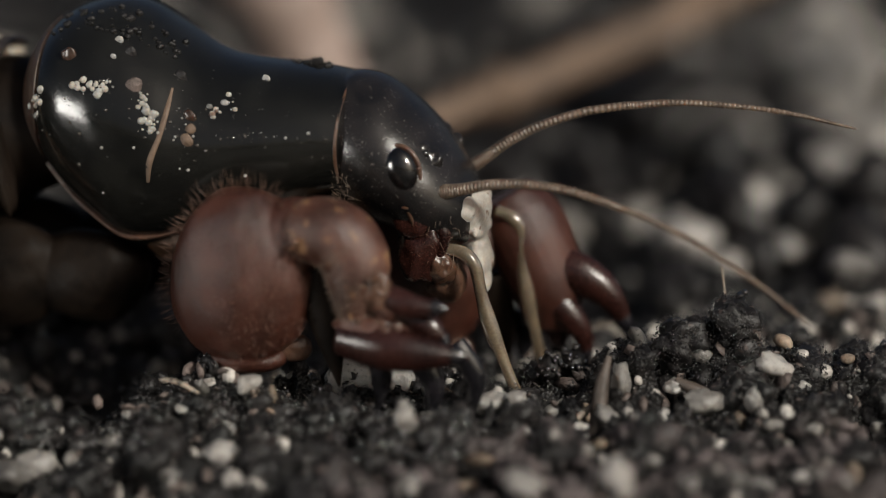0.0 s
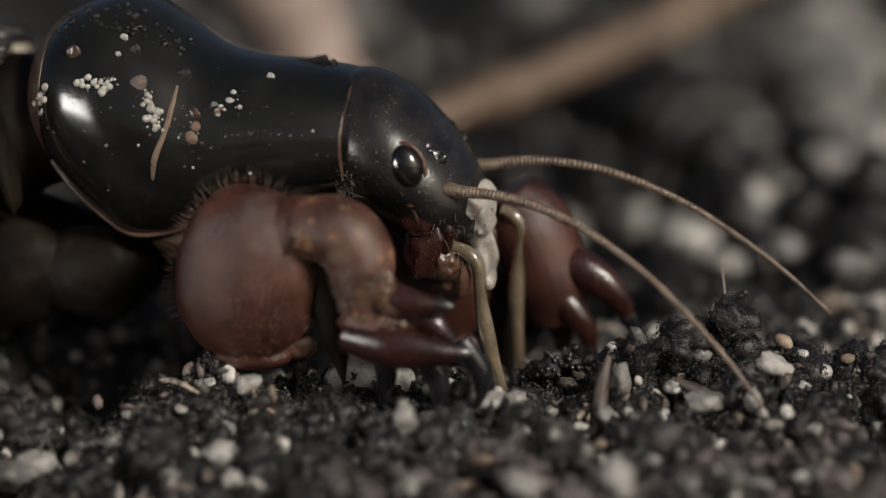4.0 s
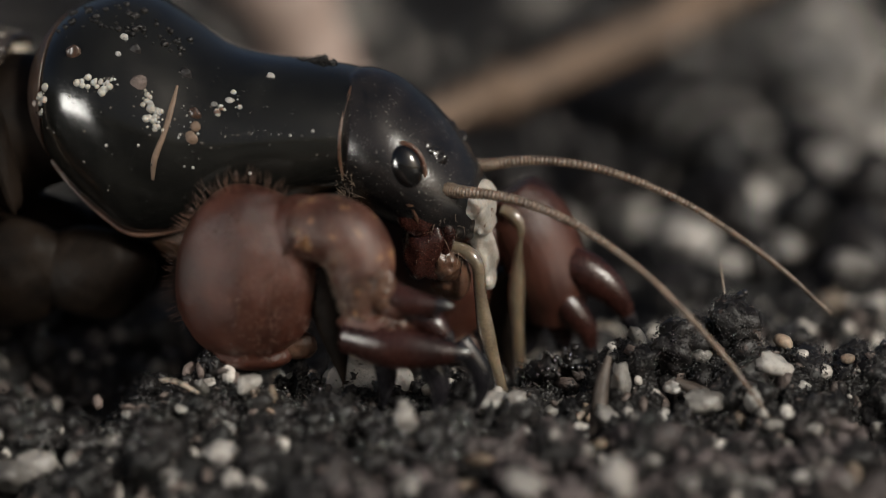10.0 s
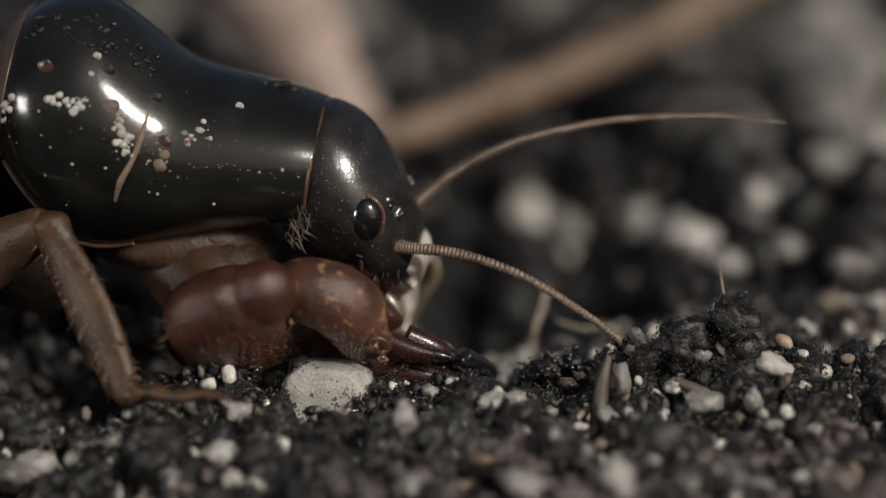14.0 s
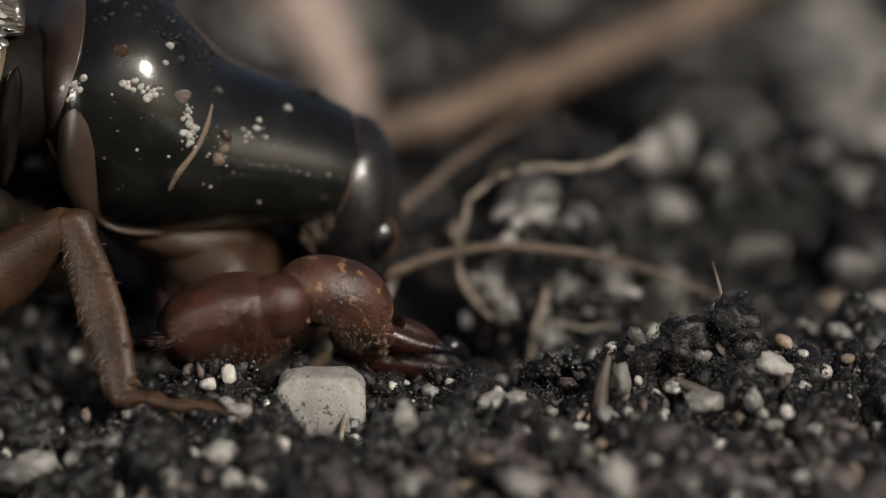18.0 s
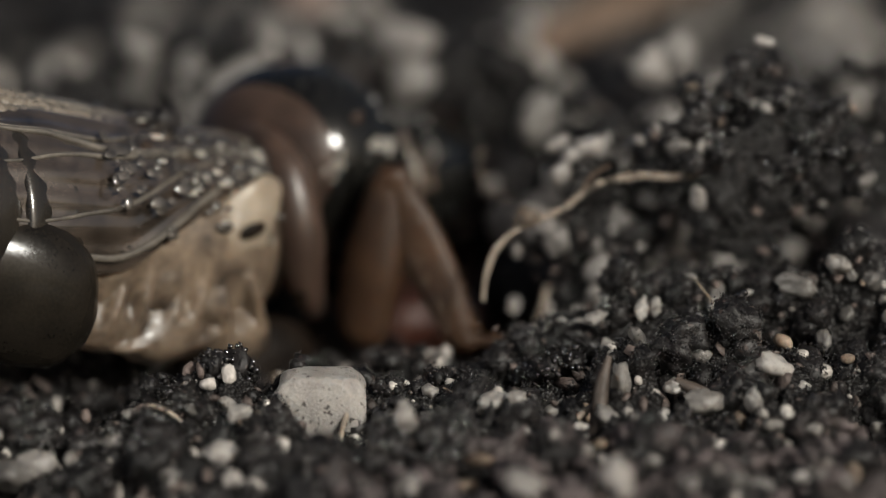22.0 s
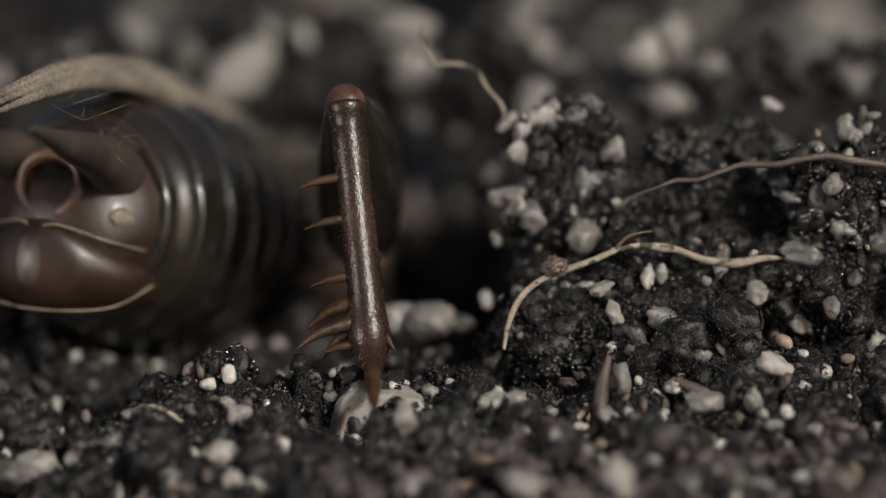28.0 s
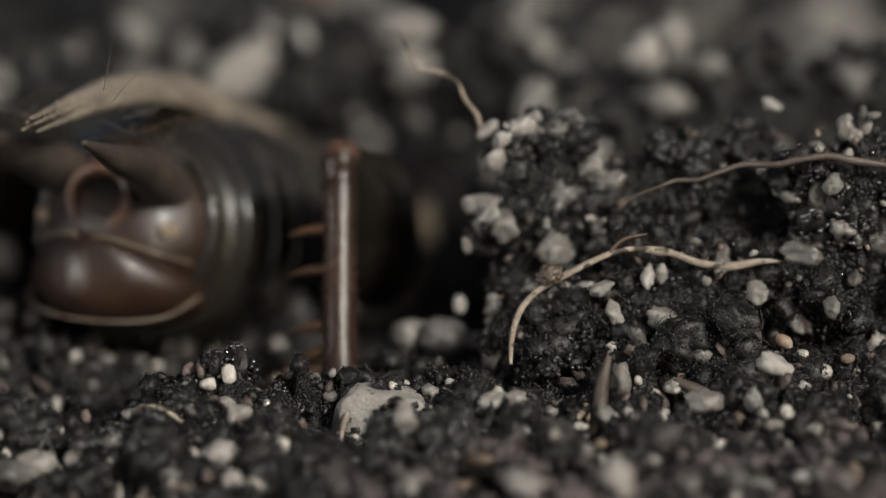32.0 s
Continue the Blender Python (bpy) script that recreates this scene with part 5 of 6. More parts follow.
# ---- clods of soil that the insect heaves up ----
def clod(label, place, size, seed, pale=16, ochre=2, crumbs=460, bits=0.3, lumps=CLODS, blobs=((0, 0, 0, 1),)):
    r = np.random.default_rng(seed)
    ob = thing("soil_clod", label, "soil clod", P(*place), "clods heaved up by the insect")
    core = joined([moved(rock(np.array(size) * k, seed + n, 4, 0.8, 1.7, 0.4), np.array((x, y, z)) * size) for n, (x, y, z, k) in enumerate(blobs)])
    v, core = core[0], (core[0] * 0.78, np.array(core[1]))
    rich = v[vnoise(v * 1.1 + seed, seed) > 0.47]
    fine = crumbs // 4
    a = scatter(rich[r.choice(len(rich), fine)], 0.18 + 0.5 * r.random(fine) ** 1.6, lumps)
    b = scatter(v[r.choice(len(v), crumbs * 2)] * 0.86, 0.03 + 0.1 * r.random(crumbs * 2) ** 2, BEADS)
    faces = np.vstack([a[1], b[1] + len(a[0])])
    # the core's near-black colour stands in for shade between the crumbs
    heart = part("core", big_mesh("core", *core, SOIL), None, ob, "black soil core, its colour deepened to shade the gaps")
    grown = heart.modifiers.new("grown", "REMESH")
    grown.mode, grown.voxel_size, grown.use_smooth_shade = "VOXEL", 0.08 * MM, True
    part("lump", big_mesh("lump", np.vstack([a[0], b[0]]), faces, CRUMB, GLINT, np.concatenate([bead_faces(fine, lumps) if len(lumps[0]) > 2 else np.zeros(len(a[1]), bool), np.ones(len(b[1]), bool)])), None, ob, "dark beady soil")
    chips = scatter(v[r.choice(len(v), 60)] * r.uniform(1.0, 1.12, (60, 1)), 0.07 + 0.2 * r.random(60) ** 2, CHIPS)
    part("plant_crumb", big_mesh("plant_crumb", *chips, BROWN), None, ob, "brown plant crumbs in the clod")
    glints = scatter(a[0][r.choice(len(a[0]), 5000)], 0.014 + 0.028 * r.random(5000), BEADS)
    part("bead_layer", big_mesh("bead_layer", *glints, GLINT), None, ob, "moist glinting soil beads")
    front = v[(v[:, 1] < 0.3 * size[1]) & (v[:, 2] > -0.7 * size[2])]
    for k in range(pale + ochre):
        p = front[r.integers(len(front))]
        s = (0.1 + bits * r.random() ** 1.7) * (1 if k < pale else 0.6)
        g = part("grain", GRAIN_MESHES[k % 6] if k < pale else OCHRE_MESHES[k % 3], None, ob)
        g.matrix_basis = P(*(p * r.uniform(1.1, 1.22)), *(r.random(3) * 180)) @ Matrix.Diagonal((s * (1 + 0.6 * r.random()), s, s, 1))
    return ob


LUMP = ((0, 0, 0, 0.75), (-0.6, 0, 0.15, 0.5), (0.6, -0.1, 0.1, 0.55), (0.25, 0.1, 0.5, 0.42), (-0.3, -0.3, -0.3, 0.6))
heap = clod("loose heap of black soil full of pale grains", (3.7, 5.2, 4.6), (1.75, 1.5, 2.1), 301, 54, 4, bits=0.46, blobs=((0, 0, -0.1, 0.62), (-0.5, 0, 0.55, 0.42), (0.35, 0.1, 0.5, 0.5), (-0.6, -0.1, -0.5, 0.45), (0.6, 0, -0.3, 0.5), (0.0, 0, 0.85, 0.3)), crumbs=560, lumps=CLODS_FINE)
foot = clod("foot of the loose heap of black soil", (4.0, 5.0, 1.7), (1.9, 1.3, 2.1), 307, 30, 2, blobs=((0, 0, 0, 0.75), (-0.5, 0, -0.3, 0.55), (0.5, 0, -0.2, 0.6), (0.1, 0, 0.5, 0.5)))
bank = [clod("bank of black beady soil with pale grains", (3.3, 2.6, 0.7), (1.9, 1.3, 1.5), 302, 18, lumps=CLODS_FINE, blobs=LUMP),
        clod("bank of black beady soil with pale grains", (7.0, 3.1, 1.8), (2.5, 1.5, 2.0), 303, 34, 3, 700, lumps=CLODS_FINE, blobs=LUMP),
        clod("bank of black beady soil with pale grains", (12.0, 3.1, 1.9), (2.4, 1.6, 2.3), 304, 38, 3, 700, lumps=CLODS_FINE, blobs=LUMP)]
crest = [clod("crest of black soil with pale grains", (8.9, 6.2, 3.0), (2.7, 1.7, 3.6), 305, 26, 4, 600, blobs=LUMP),
         clod("crest of black soil with pale grains", (12.6, 3.9, 4.9), (2.1, 1.4, 2.0), 306, 36, 3, blobs=LUMP)]
saddle = clod("crest of black soil with pale grains", (6.3, 5.6, 3.9), (2.0, 1.3, 1.9), 308, 20, 3, bits=0.42, blobs=LUMP)
ridge = [clod("heaved ridge of dark soil with pale grains", place, size, 320 + k, 16, 0, 240, bits=0.8, lumps=CLODS, blobs=LUMP)
         for k, (place, size) in enumerate((((5.0, 13.0, 2.8), (2.6, 1.7, 3.2)), ((9.2, 14.0, 3.6), (2.8, 1.7, 3.4)), ((13.0, 14.5, 4.0), (2.8, 1.8, 3.4)),
                                            ((1.2, 19.5, 4.6), (2.7, 1.7, 2.4)), ((-3.2, 20.5, 4.7), (2.8, 1.7, 2.3)), ((-7.6, 20.0, 4.0), (2.8, 1.8, 2.8)), ((-12.0, 19.5, 3.0), (2.9, 1.8, 3.4))))]
pebbles = [grain(x, y, z, size, k, 1.05, 10, "round", group="pale pebbles by the burrow") for x, y, z, size, k in ((-0.3, 4.9, 0.42, 0.72, 3), (-1.4, 5.6, 0.25, 0.66, 4), (0.6, 5.1, 0.2, 0.35, 1))]
front_clod = clod("black beady soil clod at the edge of the trough", (-3.6, -2.3, -1.25), (1.6, 1.0, 1.1), 311, 8, lumps=CLODS_FINE, blobs=LUMP)
left_clod = clod("black beady soil clod at the edge of the trough", (-6.8, -1.5, -0.8), (2.5, 1.1, 1.3), 312, 8, lumps=CLODS_FINE, blobs=LUMP)
riders = [rod("rootlet", label, "root", pts, radii, mat, 30, 8, group="small straws and rootlets") for pts, radii, mat, label in (
    ([(-8.25, -1.6, 0.42), (-7.75, -1.75, 0.42), (-7.1, -1.9, 0.1)], [0.06, 0.085, 0.05], ROOT, "short tan straw lying on a clod"),
    ([(-5.6, -2.0, 0.4), (-5.35, -2.15, -0.1), (-4.7, -2.2, -0.5)], [0.05, 0.08, 0.05], TWIG, "bent brown straw lying on a clod"),
    ([(-6.9, -2.6, -1.2), (-6.2, -2.7, -1.0), (-5.9, -2.7, -0.7)], [0.05, 0.07, 0.04], TWIG, "short brown straw on a clod"))]
riders.append(grain(-4.95, -2.0, 0.12, 0.17, 5, 1.6, 80, "ochre"))
riders.append(grain(-6.3, -2.6, -0.75, 0.3, 3, 1.2, 10))
riders.append(grain(-7.6, -2.5, -0.2, 0.16, 2, 1.2, 10))
clod("dark soil clod lying close to the lens", (-0.4, -4.2, -1.0), (1.3, 0.9, 1.0), 313, 3, 1, 300)


# ---- what moves ----
def glide(rows, t):
    """Values between timed rows, eased from row to row."""
    ts = [r[0] for r in rows]
    if t <= ts[0]:
        return np.array(rows[0][1:], float)
    for a, b in zip(rows, rows[1:]):
        if t <= b[0]:
            f = (t - a[0]) / (b[0] - a[0])
            return np.array(a[1:], float) * (1 - f) + np.array(b[1:], float) * f
    return np.array(rows[-1][1:], float)


# seconds, place of the neck shield in mm, roll, nose down, heading
BODY = [(0, -7.44, 4.29, 6.33, 0, 0, -15),
        (1.2, -7.37, 4.30, 6.37, 0, 0, -15),
        (2, -7.30, 4.30, 6.40, 0, 0, -15),
        (10, -7.30, 4.30, 6.40, 0, 0, -15),
        (10.5, -7.30, 4.30, 6.37, 0, 1, -14),
        (11, -7.26, 4.20, 6.17, -2, 0.5, -14),
        (11.5, -7.49, 4.26, 5.80, 1, -1, -11),
        (12, -7.38, 4.35, 5.80, 2, 3.5, -9.5),
        (12.5, -7.80, 4.38, 5.88, 3, 4.5, -9),
        (13, -8.18, 4.40, 5.92, 3, 5.5, -11),
        (13.5, -8.55, 4.25, 6.05, 5, 7.5, -8),
        (14, -8.77, 3.98, 6.22, 8, 9, -5.6),
        (14.5, -8.82, 4.00, 6.18, 7, 9.5, -4),
        (16.5, -9.08, 4.50, 5.95, 3, 13, 5),
        (17, -8.97, 4.64, 5.88, 2, 14, 7.5),
        (17.5, -8.60, 5.30, 5.95, 5, 17, 10),
        (18, -8.15, 6.08, 5.95, 8, 19, 12.5),
        (18.5, -7.85, 6.80, 5.75, 9, 19, 17),
        (19, -7.50, 7.50, 5.45, 9, 18, 21),
        (20, -6.40, 9.30, 4.30, 5, 13, 26),
        (20.5, -4.67, 10.17, 3.17, 0, 9, 30),
        (21, -2.92, 10.95, 2.24, 0, 9, 34),
        (22, -1.51, 12.77, 1.30, 0, 9, 35),
        (23, -0.35, 14.13, 0.56, 0, 9, 34),
        (24, 0.29, 15.53, 0.00, 0, 9, 33),
        (25, 1.22, 16.50, -0.26, 0, 8, 32),
        (25.5, 1.03, 16.52, -0.17, 0, 8, 33),
        (27.5, -1.75, 25.28, -3.0, 0, 17, 64),
        (28, -1.55, 25.54, -3.15, 0, 17, 64),
        (29, -1.05, 25.46, -3.5, 0, 17, 64),
        (30, -1.15, 25.65, -3.35, 0, 17, 64),
        (30.6, -1.05, 25.84, -3.12, 0, 17, 64),
        (30.8, -0.90, 26.22, -3.28, 0, 17, 64),
        (31, -0.34, 26.75, -3.59, 0, 17, 64),
        (32, -0.27, 28.23, -4.25, 0, 17, 64)]
# seconds, head nod down and turn
NOD = [(0, 0, 0), (10, 0, 0), (11, 4, 0), (12, 7, 0), (13, 7, 0), (14, 8, 0), (17, 20, 0), (19, 24, 0), (32, 24, 0)]
# seconds, antenna down and sideways (near), (far), bend of the tip
FEEL = [(0, -10, -6, -32, 8, 0), (1, -8, -6, -22, 8, 0), (1.5, 6, -6, -8, 8, 0), (2, 5, -6, -4, 8, 2), (10, 5, -6, -4, 8, 2), (10.5, 16, -6, 4, 8, 0), (11, 13, -6, -4, 8, 4), (11.5, 2, -4, -52, 8, 0),
        (12, -8, -4, -98, 8, 0), (12.5, -6, -4, -50, 8, 0), (13, -4, -4, -36, 8, 0), (14, -2, -4, -46, 8, 0), (14.5, -4, -4, -30, 8, 0), (16.5, -24, -6, -40, 40, 0), (17, -38, 0, -40, 60, 0), (18, -34, 0, -30, 60, 0), (19, -20, 0, -20, 60, 0), (32, -20, 0, -20, 60, 0)]
PALPS = [(0, 0, 10), (0.5, 2, 10), (1, 5, 14), (1.5, 7, 19), (2, 7, 20), (10, 7, 20), (10.5, 13, 24), (11, 22, 28), (32, 22, 28)]
# near foreleg: seconds; thigh place, roll, nod, heading; shin place, roll, nod, heading (in the place)
NEAR_DIG = [(0, -5.44, -0.39, 3.13, 0, 0, -15, -3.14, -1.36, 4.03, 0, 0, -15),
            (2, -5.3, -0.38, 3.2, 0, 0, -15, -3, -1.35, 4.1, 0, 0, -15),
            (10.5, -5.3, -0.38, 3.2, 0, 0, -15, -3, -1.35, 4.1, 0, 0, -15),
            (11, -5.6, -0.3, 2.95, 0, 4, -14, -3.3, -1.25, 3.8, 0, 4, -14),
            (11.3, -5.7, 0, 2.4, 15, -5, -14, -3.5, -0.7, 3.25, 12, 0, -14),
            (11.6, -5.8, 0.4, 1.9, 48, -15, -12, -3.1, 0, 2.75, 40, 0, -14),
            (12, -6.2, 0.5, 1.55, 55, -25, -12, -3.1, 0, 2.4, 45, 0, -14),
            (12.5, -6.25, 0.5, 1.6, 52, -22, -12, -3.25, 0, 2.4, 42, 0, -14),
            (12.8, -6.4, 0.5, 1.8, 35, -15, -12, -3.25, 0, 2.6, 30, -4, -14),
            (13, -6.6, 0.5, 1.8, 25, -10, -12, -3.6, 0, 2.6, 20, 0, -14),
            (13.3, -6.6, 0.5, 1.65, 50, -15, -12, -3.4, 0, 2.4, 45, 0, -14),
            (13.6, -5.75, 0.3, 1.85, 60, -24, -12, -3.25, 0, 2.2, 50, 4, -14),
            (14.5, -5.75, 0.3, 1.85, 60, -24, -12, -3.25, 0, 2.2, 50, 5, -14),
            (16.5, -6, 0.5, 1.65, 60, -33, -6, -3.55, 0, 2.55, 50, 10, -10),
            (17, -6.3, 0.6, 1.6, 62, -30, -4, -3.75, 0.1, 2.3, 50, 20, -6),
            (17.5, -6.1, 0.8, 1.6, 62, -26, 0, -3.5, 0.4, 2.3, 52, 15, 0),
            (18, -5.95, 1.2, 1.45, 64, -12, 4, -3.1, 0.9, 2.1, 55, 10, 4),
            (18.6, -5, 2, 1.35, 64, -8, 8, -2.6, 2, 1.9, 55, 8, 8),
            (19, -3.7, 3.2, 1.2, 62, -4, 14, -1.75, 3.4, 1.5, 55, 8, 14),
            (20, -2.7, 7.2, -0.1, 60, 0, 22, -1.5, 7.8, 0.1, 55, 8, 22),
            (21, -2.9, 10, -0.7, 60, 4, 30, -2.1, 10.8, -0.5, 55, 8, 30),
            (22, -1.5, 12.5, -2.2, 60, 8, 34, -0.5, 14, -2.2, 55, 10, 34),
            (25.5, 2.5, 17, -5, 60, 8, 34, 4, 18.5, -5, 55, 10, 34),
            (27.5, 1, 26.5, -9, 60, 10, 60, 2, 29, -9, 55, 10, 60),
            (32, 2, 29.5, -11, 60, 10, 60, 3, 32, -11, 55, 10, 60)]
# far foreleg: thigh nod, shift forward and up; shin nod, shift forward and up
FAR_DIG = [(0, 0, 0, 0, 0, 0, 0), (10.2, 0, 0, 0, 0, 0, 0), (10.7, 10, -0.6, -0.3, 14, -0.8, -0.5), (11, 30, -1.6, -0.6, 40, -2.4, -1.2), (12, 40, -2.0, -1.0, 50, -3.2, -1.6), (25.5, 50, -2.0, -1.0, 50, -3.2, -1.6), (27.5, 50, -2.0, -4, 50, -3.2, -4.5), (32, 50, -2.0, -4, 50, -3.2, -4.5)]
# the shield turns on the body as the insect bores in: seconds, shift along and up, nose down, turn
BORE = [(0, 0, 0, 0, 0), (18.5, 0, 0, 0, 0), (20, -0.4, 0.3, 0, 6), (21, -1.0, 0.7, 0, 14), (22, -1.1, 0.9, 0, 20), (24, -1.1, 1.0, 0, 24), (25.5, -1.0, 0.8, 0, 24), (27.5, 0, 0, 0, 6), (32, 0, 0, 0, 6)]
# middle leg, near: knee and foot in the place
MID = [(0, -18.60, 3.01, 3.81, -17.90, 0.74, -1.09),
       (12.5, -18.60, 3.01, 3.81, -17.90, 0.74, -1.09),
       (13.1, -12.57, 1.17, 4.35, -10.99, -1.04, -0.03),
       (13.4, -11.65, 0.22, 4.68, -9.11, -2.13, -0.22),
       (14, -11.57, 0.22, 4.68, -9.03, -2.13, -0.22),
       (17, -11.82, 0.18, 4.52, -9.36, -2.15, -0.30),
       (17.5, -11.53, 0.68, 4.48, -9.27, -2.15, -0.30),
       (18, -10.90, 1.21, 4.51, -9.22, -1.67, -0.45),
       (18.4, -9.80, 2.22, 4.42, -7.23, -0.08, -0.32),
       (19, -7.91, 4.77, 4.28, -4.98, 2.53, -0.21),
       (20, -6.34, 5.74, 4.03, -4.16, 3.54, -0.33),
       (20.5, -6.10, 6.27, 4.08, -4.09, 4.15, 0.03),
       (21, -4.99, 6.80, 4.12, -3.77, 5.16, -0.08),
       (21.6, -4.58, 7.37, 4.33, -3.71, 6.12, -0.36),
       (22, -1.63, 8.00, 4.17, 0.28, 7.00, -0.05),
       (23, -2.33, 8.50, 4.22, -0.59, 7.50, 0.16),
       (24, -1.82, 9.00, 3.29, 0.63, 8.00, 0.01),
       (25, -1.48, 10.00, 2.02, 0.28, 9.00, -0.61),
       (25.5, -1.50, 10.60, 1.60, 0.20, 9.60, -1.0),
       (27.5, -2.53, 19.92, -2.93, -1.58, 18.08, -5.93),
       (32, -2.56, 21.85, -3.46, -1.60, 20.00, -6.50)]
# seconds, point the middle thigh is aimed at, fitted to the camera's view
COLLAR_OUT = [(0, -2.2, 0.8, 0), (17, -2.2, 0.8, 0), (18.3, -3.9, 0, 0), (20, -5.1, 0.2, 0), (22, -5.6, 0.3, 0), (25.5, -5.4, 0.3, 0), (27.5, -4.6, 0, 0), (32, -4.6, 0, 0)]
MID_AIMS = [(0, -5.8, -3.2, -5.0), (17.5, -5.8, -3.2, -5.0), (18.6, -4.0, -3.6, -6.8), (20, -3.4, -3.4, -7.0), (32, -3.4, -3.4, -7.0)]
HIND = [(0, -23.00, 5.12, 3.66, -23.07, -0.13, -0.48),
       (12, -23.69, 5.12, 3.66, -23.40, -0.13, -0.48),
       (16, -23.00, 5.12, 3.66, -23.07, -0.13, -0.48),
       (20, -20.06, 3.58, 3.71, -20.57, -0.04, -0.16),
       (21, -18.57, 1.08, 4.03, -19.40, -0.13, -0.48),
       (22, -17.22, -0.37, 4.41, -18.32, -2.04, 0.09),
       (23, -16.56, -0.37, 4.41, -17.82, -2.04, 0.09),
       (24, -16.07, -0.28, 4.73, -16.07, -3.09, 0.07),
       (24.4, -11.27, 2.08, 5.84, -10.28, -4.34, -0.74),
       (24.5, -10.98, 1.64, 6.12, -9.63, -4.34, -0.74),
       (25, -10.73, 1.65, 6.17, -10.07, -3.73, -0.42),
       (25.5, -10.57, 1.62, 6.04, -10.16, -3.78, -0.58),
       (27.5, -3.09, 3.10, 7.69, -2.15, 0.13, 0.49),
       (28, -2.89, 3.07, 7.58, -2.07, 0.11, 0.41),
       (28.7, -2.42, 3.13, 7.05, -1.87, 0.11, 0.41),
       (29, -2.34, 3.29, 6.49, -1.57, 0.42, 0.40),
       (29.5, -2.00, 3.02, 6.64, -1.40, 0.11, 0.41),
       (30, -1.93, 3.02, 6.64, -1.48, 0.09, 0.33),
       (30.6, -2.26, 3.25, 6.33, -1.24, 0.42, 0.40),
       (31, -2.60, 5.72, 5.89, -3.09, 3.21, 0.38),
       (31.5, -3.16, 6.12, 5.44, -3.10, 3.65, 0.08),
       (32, -3.14, 6.54, 5.07, -3.11, 4.10, -0.17)]


def body_at(t):
    x, y, z, rx, ry, rz = glide(BODY, t)
    return P(x, y, z, rx, ry, rz)


def aimed(start, end, up=(0, 0, 1)):
    """A pose at start whose x points to end."""
    x = (Vector(end) - Vector(start)).normalized()
    y = Vector(up).cross(x).normalized()
    z = x.cross(y)
    m = Matrix((x, y, z)).transposed().to_4x4()
    return Matrix.Translation(Vector(start)) @ m


def leg_rows(rows, hips, thigh, times):
    upper, lower = [], []
    for t in times:
        k = glide(rows, t)
        inside = body_at(t).inverted()
        knee, foot = inside @ (Vector(k[:3]) * MM), inside @ (Vector(k[3:]) * MM)
        start = Vector(glide(hips, t)) * MM
        a = aimed(knee + (start - knee).normalized() * thigh * MM, knee)
        b = aimed(knee, foot, up=-(start - knee))
        upper.append((t, a))
        lower.append((t, b))
    return upper, lower


# shifts of the soil from where it comes to rest: seconds, right, back, up, turn
HEAP = [(0, -0.6, 3.0, -8.5, 0), (14.5, -0.6, 3.0, -8.5, 0), (16.5, -0.8, 3.0, -5.0, 10), (18, -0.6, 3.2, -4.0, 14), (20, 0.0, 3.2, -3.0, 18), (21, 0.6, 3.2, -2.4, 20), (22, 1.0, 3.0, -1.8, 16),
        (23, 0.8, 2.4, -1.0, 10), (23.5, 0, 0, 0, 0), (24.5, -0.1, 0, 0.1, 0), (25.5, 0.1, 0, 0.1, -1), (27.5, 0, 0, 0, 0), (30.2, 0, 0, 0, 0), (30.8, -0.5, -0.1, -0.2, 3), (32, -0.75, -0.1, -0.35, 5)]
BANK = [(0, 0, 1.0, -6.0, 0), (14.5, 0, 1.0, -6.0, 0), (16.5, 0, 0.8, -4.2, 0), (18, 0, 0.8, -3.4, 0), (20, 0, 0.7, -2.6, 0), (21, -0.3, 0.6, -1.6, 4), (22, -0.2, 0.5, -1.2, 4), (23, 0, 0.3, -0.8, 2), (23.5, 0, 0, 0, 0), (32, 0, 0, 0, 0)]
CREST = [(0, -4.0, 1.0, -9.0, 0), (17, -4.0, 1.0, -9.0, 0), (18.5, -3.6, 1.0, -4.5, -10), (20, -3.0, 1.0, -1.6, -14), (20.5, -2.4, 1.0, 0.6, -20), (21, -1.7, 1.0, 1.6, -24), (22, 0.6, 1.0, 1.6, -12), (23, 1.6, 0.8, 1.2, -4), (23.4, 0.2, 0.2, 0.3, 0), (23.6, 0, 0, 0, 0), (32, 0, 0, 0, 0)]
LATER = [(0, 0.5, 1.0, -9.5, 0), (21, 0.5, 1.0, -9.5, 0), (22, 0.8, 1.0, -4.5, 0), (23, 0.6, 0.6, -1.5, 0), (23.6, 0, 0, 0, 0), (32, 0, 0, 0, 0)]
# the kinked root: seconds, place of its kink, turn of the stem, turn of the end
KINK = [(0, 0.6, 8.6, -3.0, -8, -52), (14.5, 0.6, 8.6, -3.0, -8, -52), (16.5, 0.5, 8.2, 3.5, -8, -52), (18, 0.8, 8.0, 3.4, -14, -46), (20, 1.15, 7.6, 3.3, -23, -36), (21, 3.05, 7.2, 3.8, -10, -21),
        (22, 3.7, 6.1, 3.6, -14, 9), (23, 2.5, 5.0, 3.1, -15, 27), (23.5, 4.4, 2.0, 3.35, 0, 0), (24.5, 4.4, 2.0, 3.45, 0, 0), (25.5, 4.46, 1.9, 3.3, 0, 0), (27.5, 4.46, 1.9, 3.1, 3, -4), (30, 4.46, 1.9, 3.1, 3, -4), (31, 4.3, 1.9, 3.05, 3, -10), (32, 4.3, 1.9, 3.0, 3, -12)]
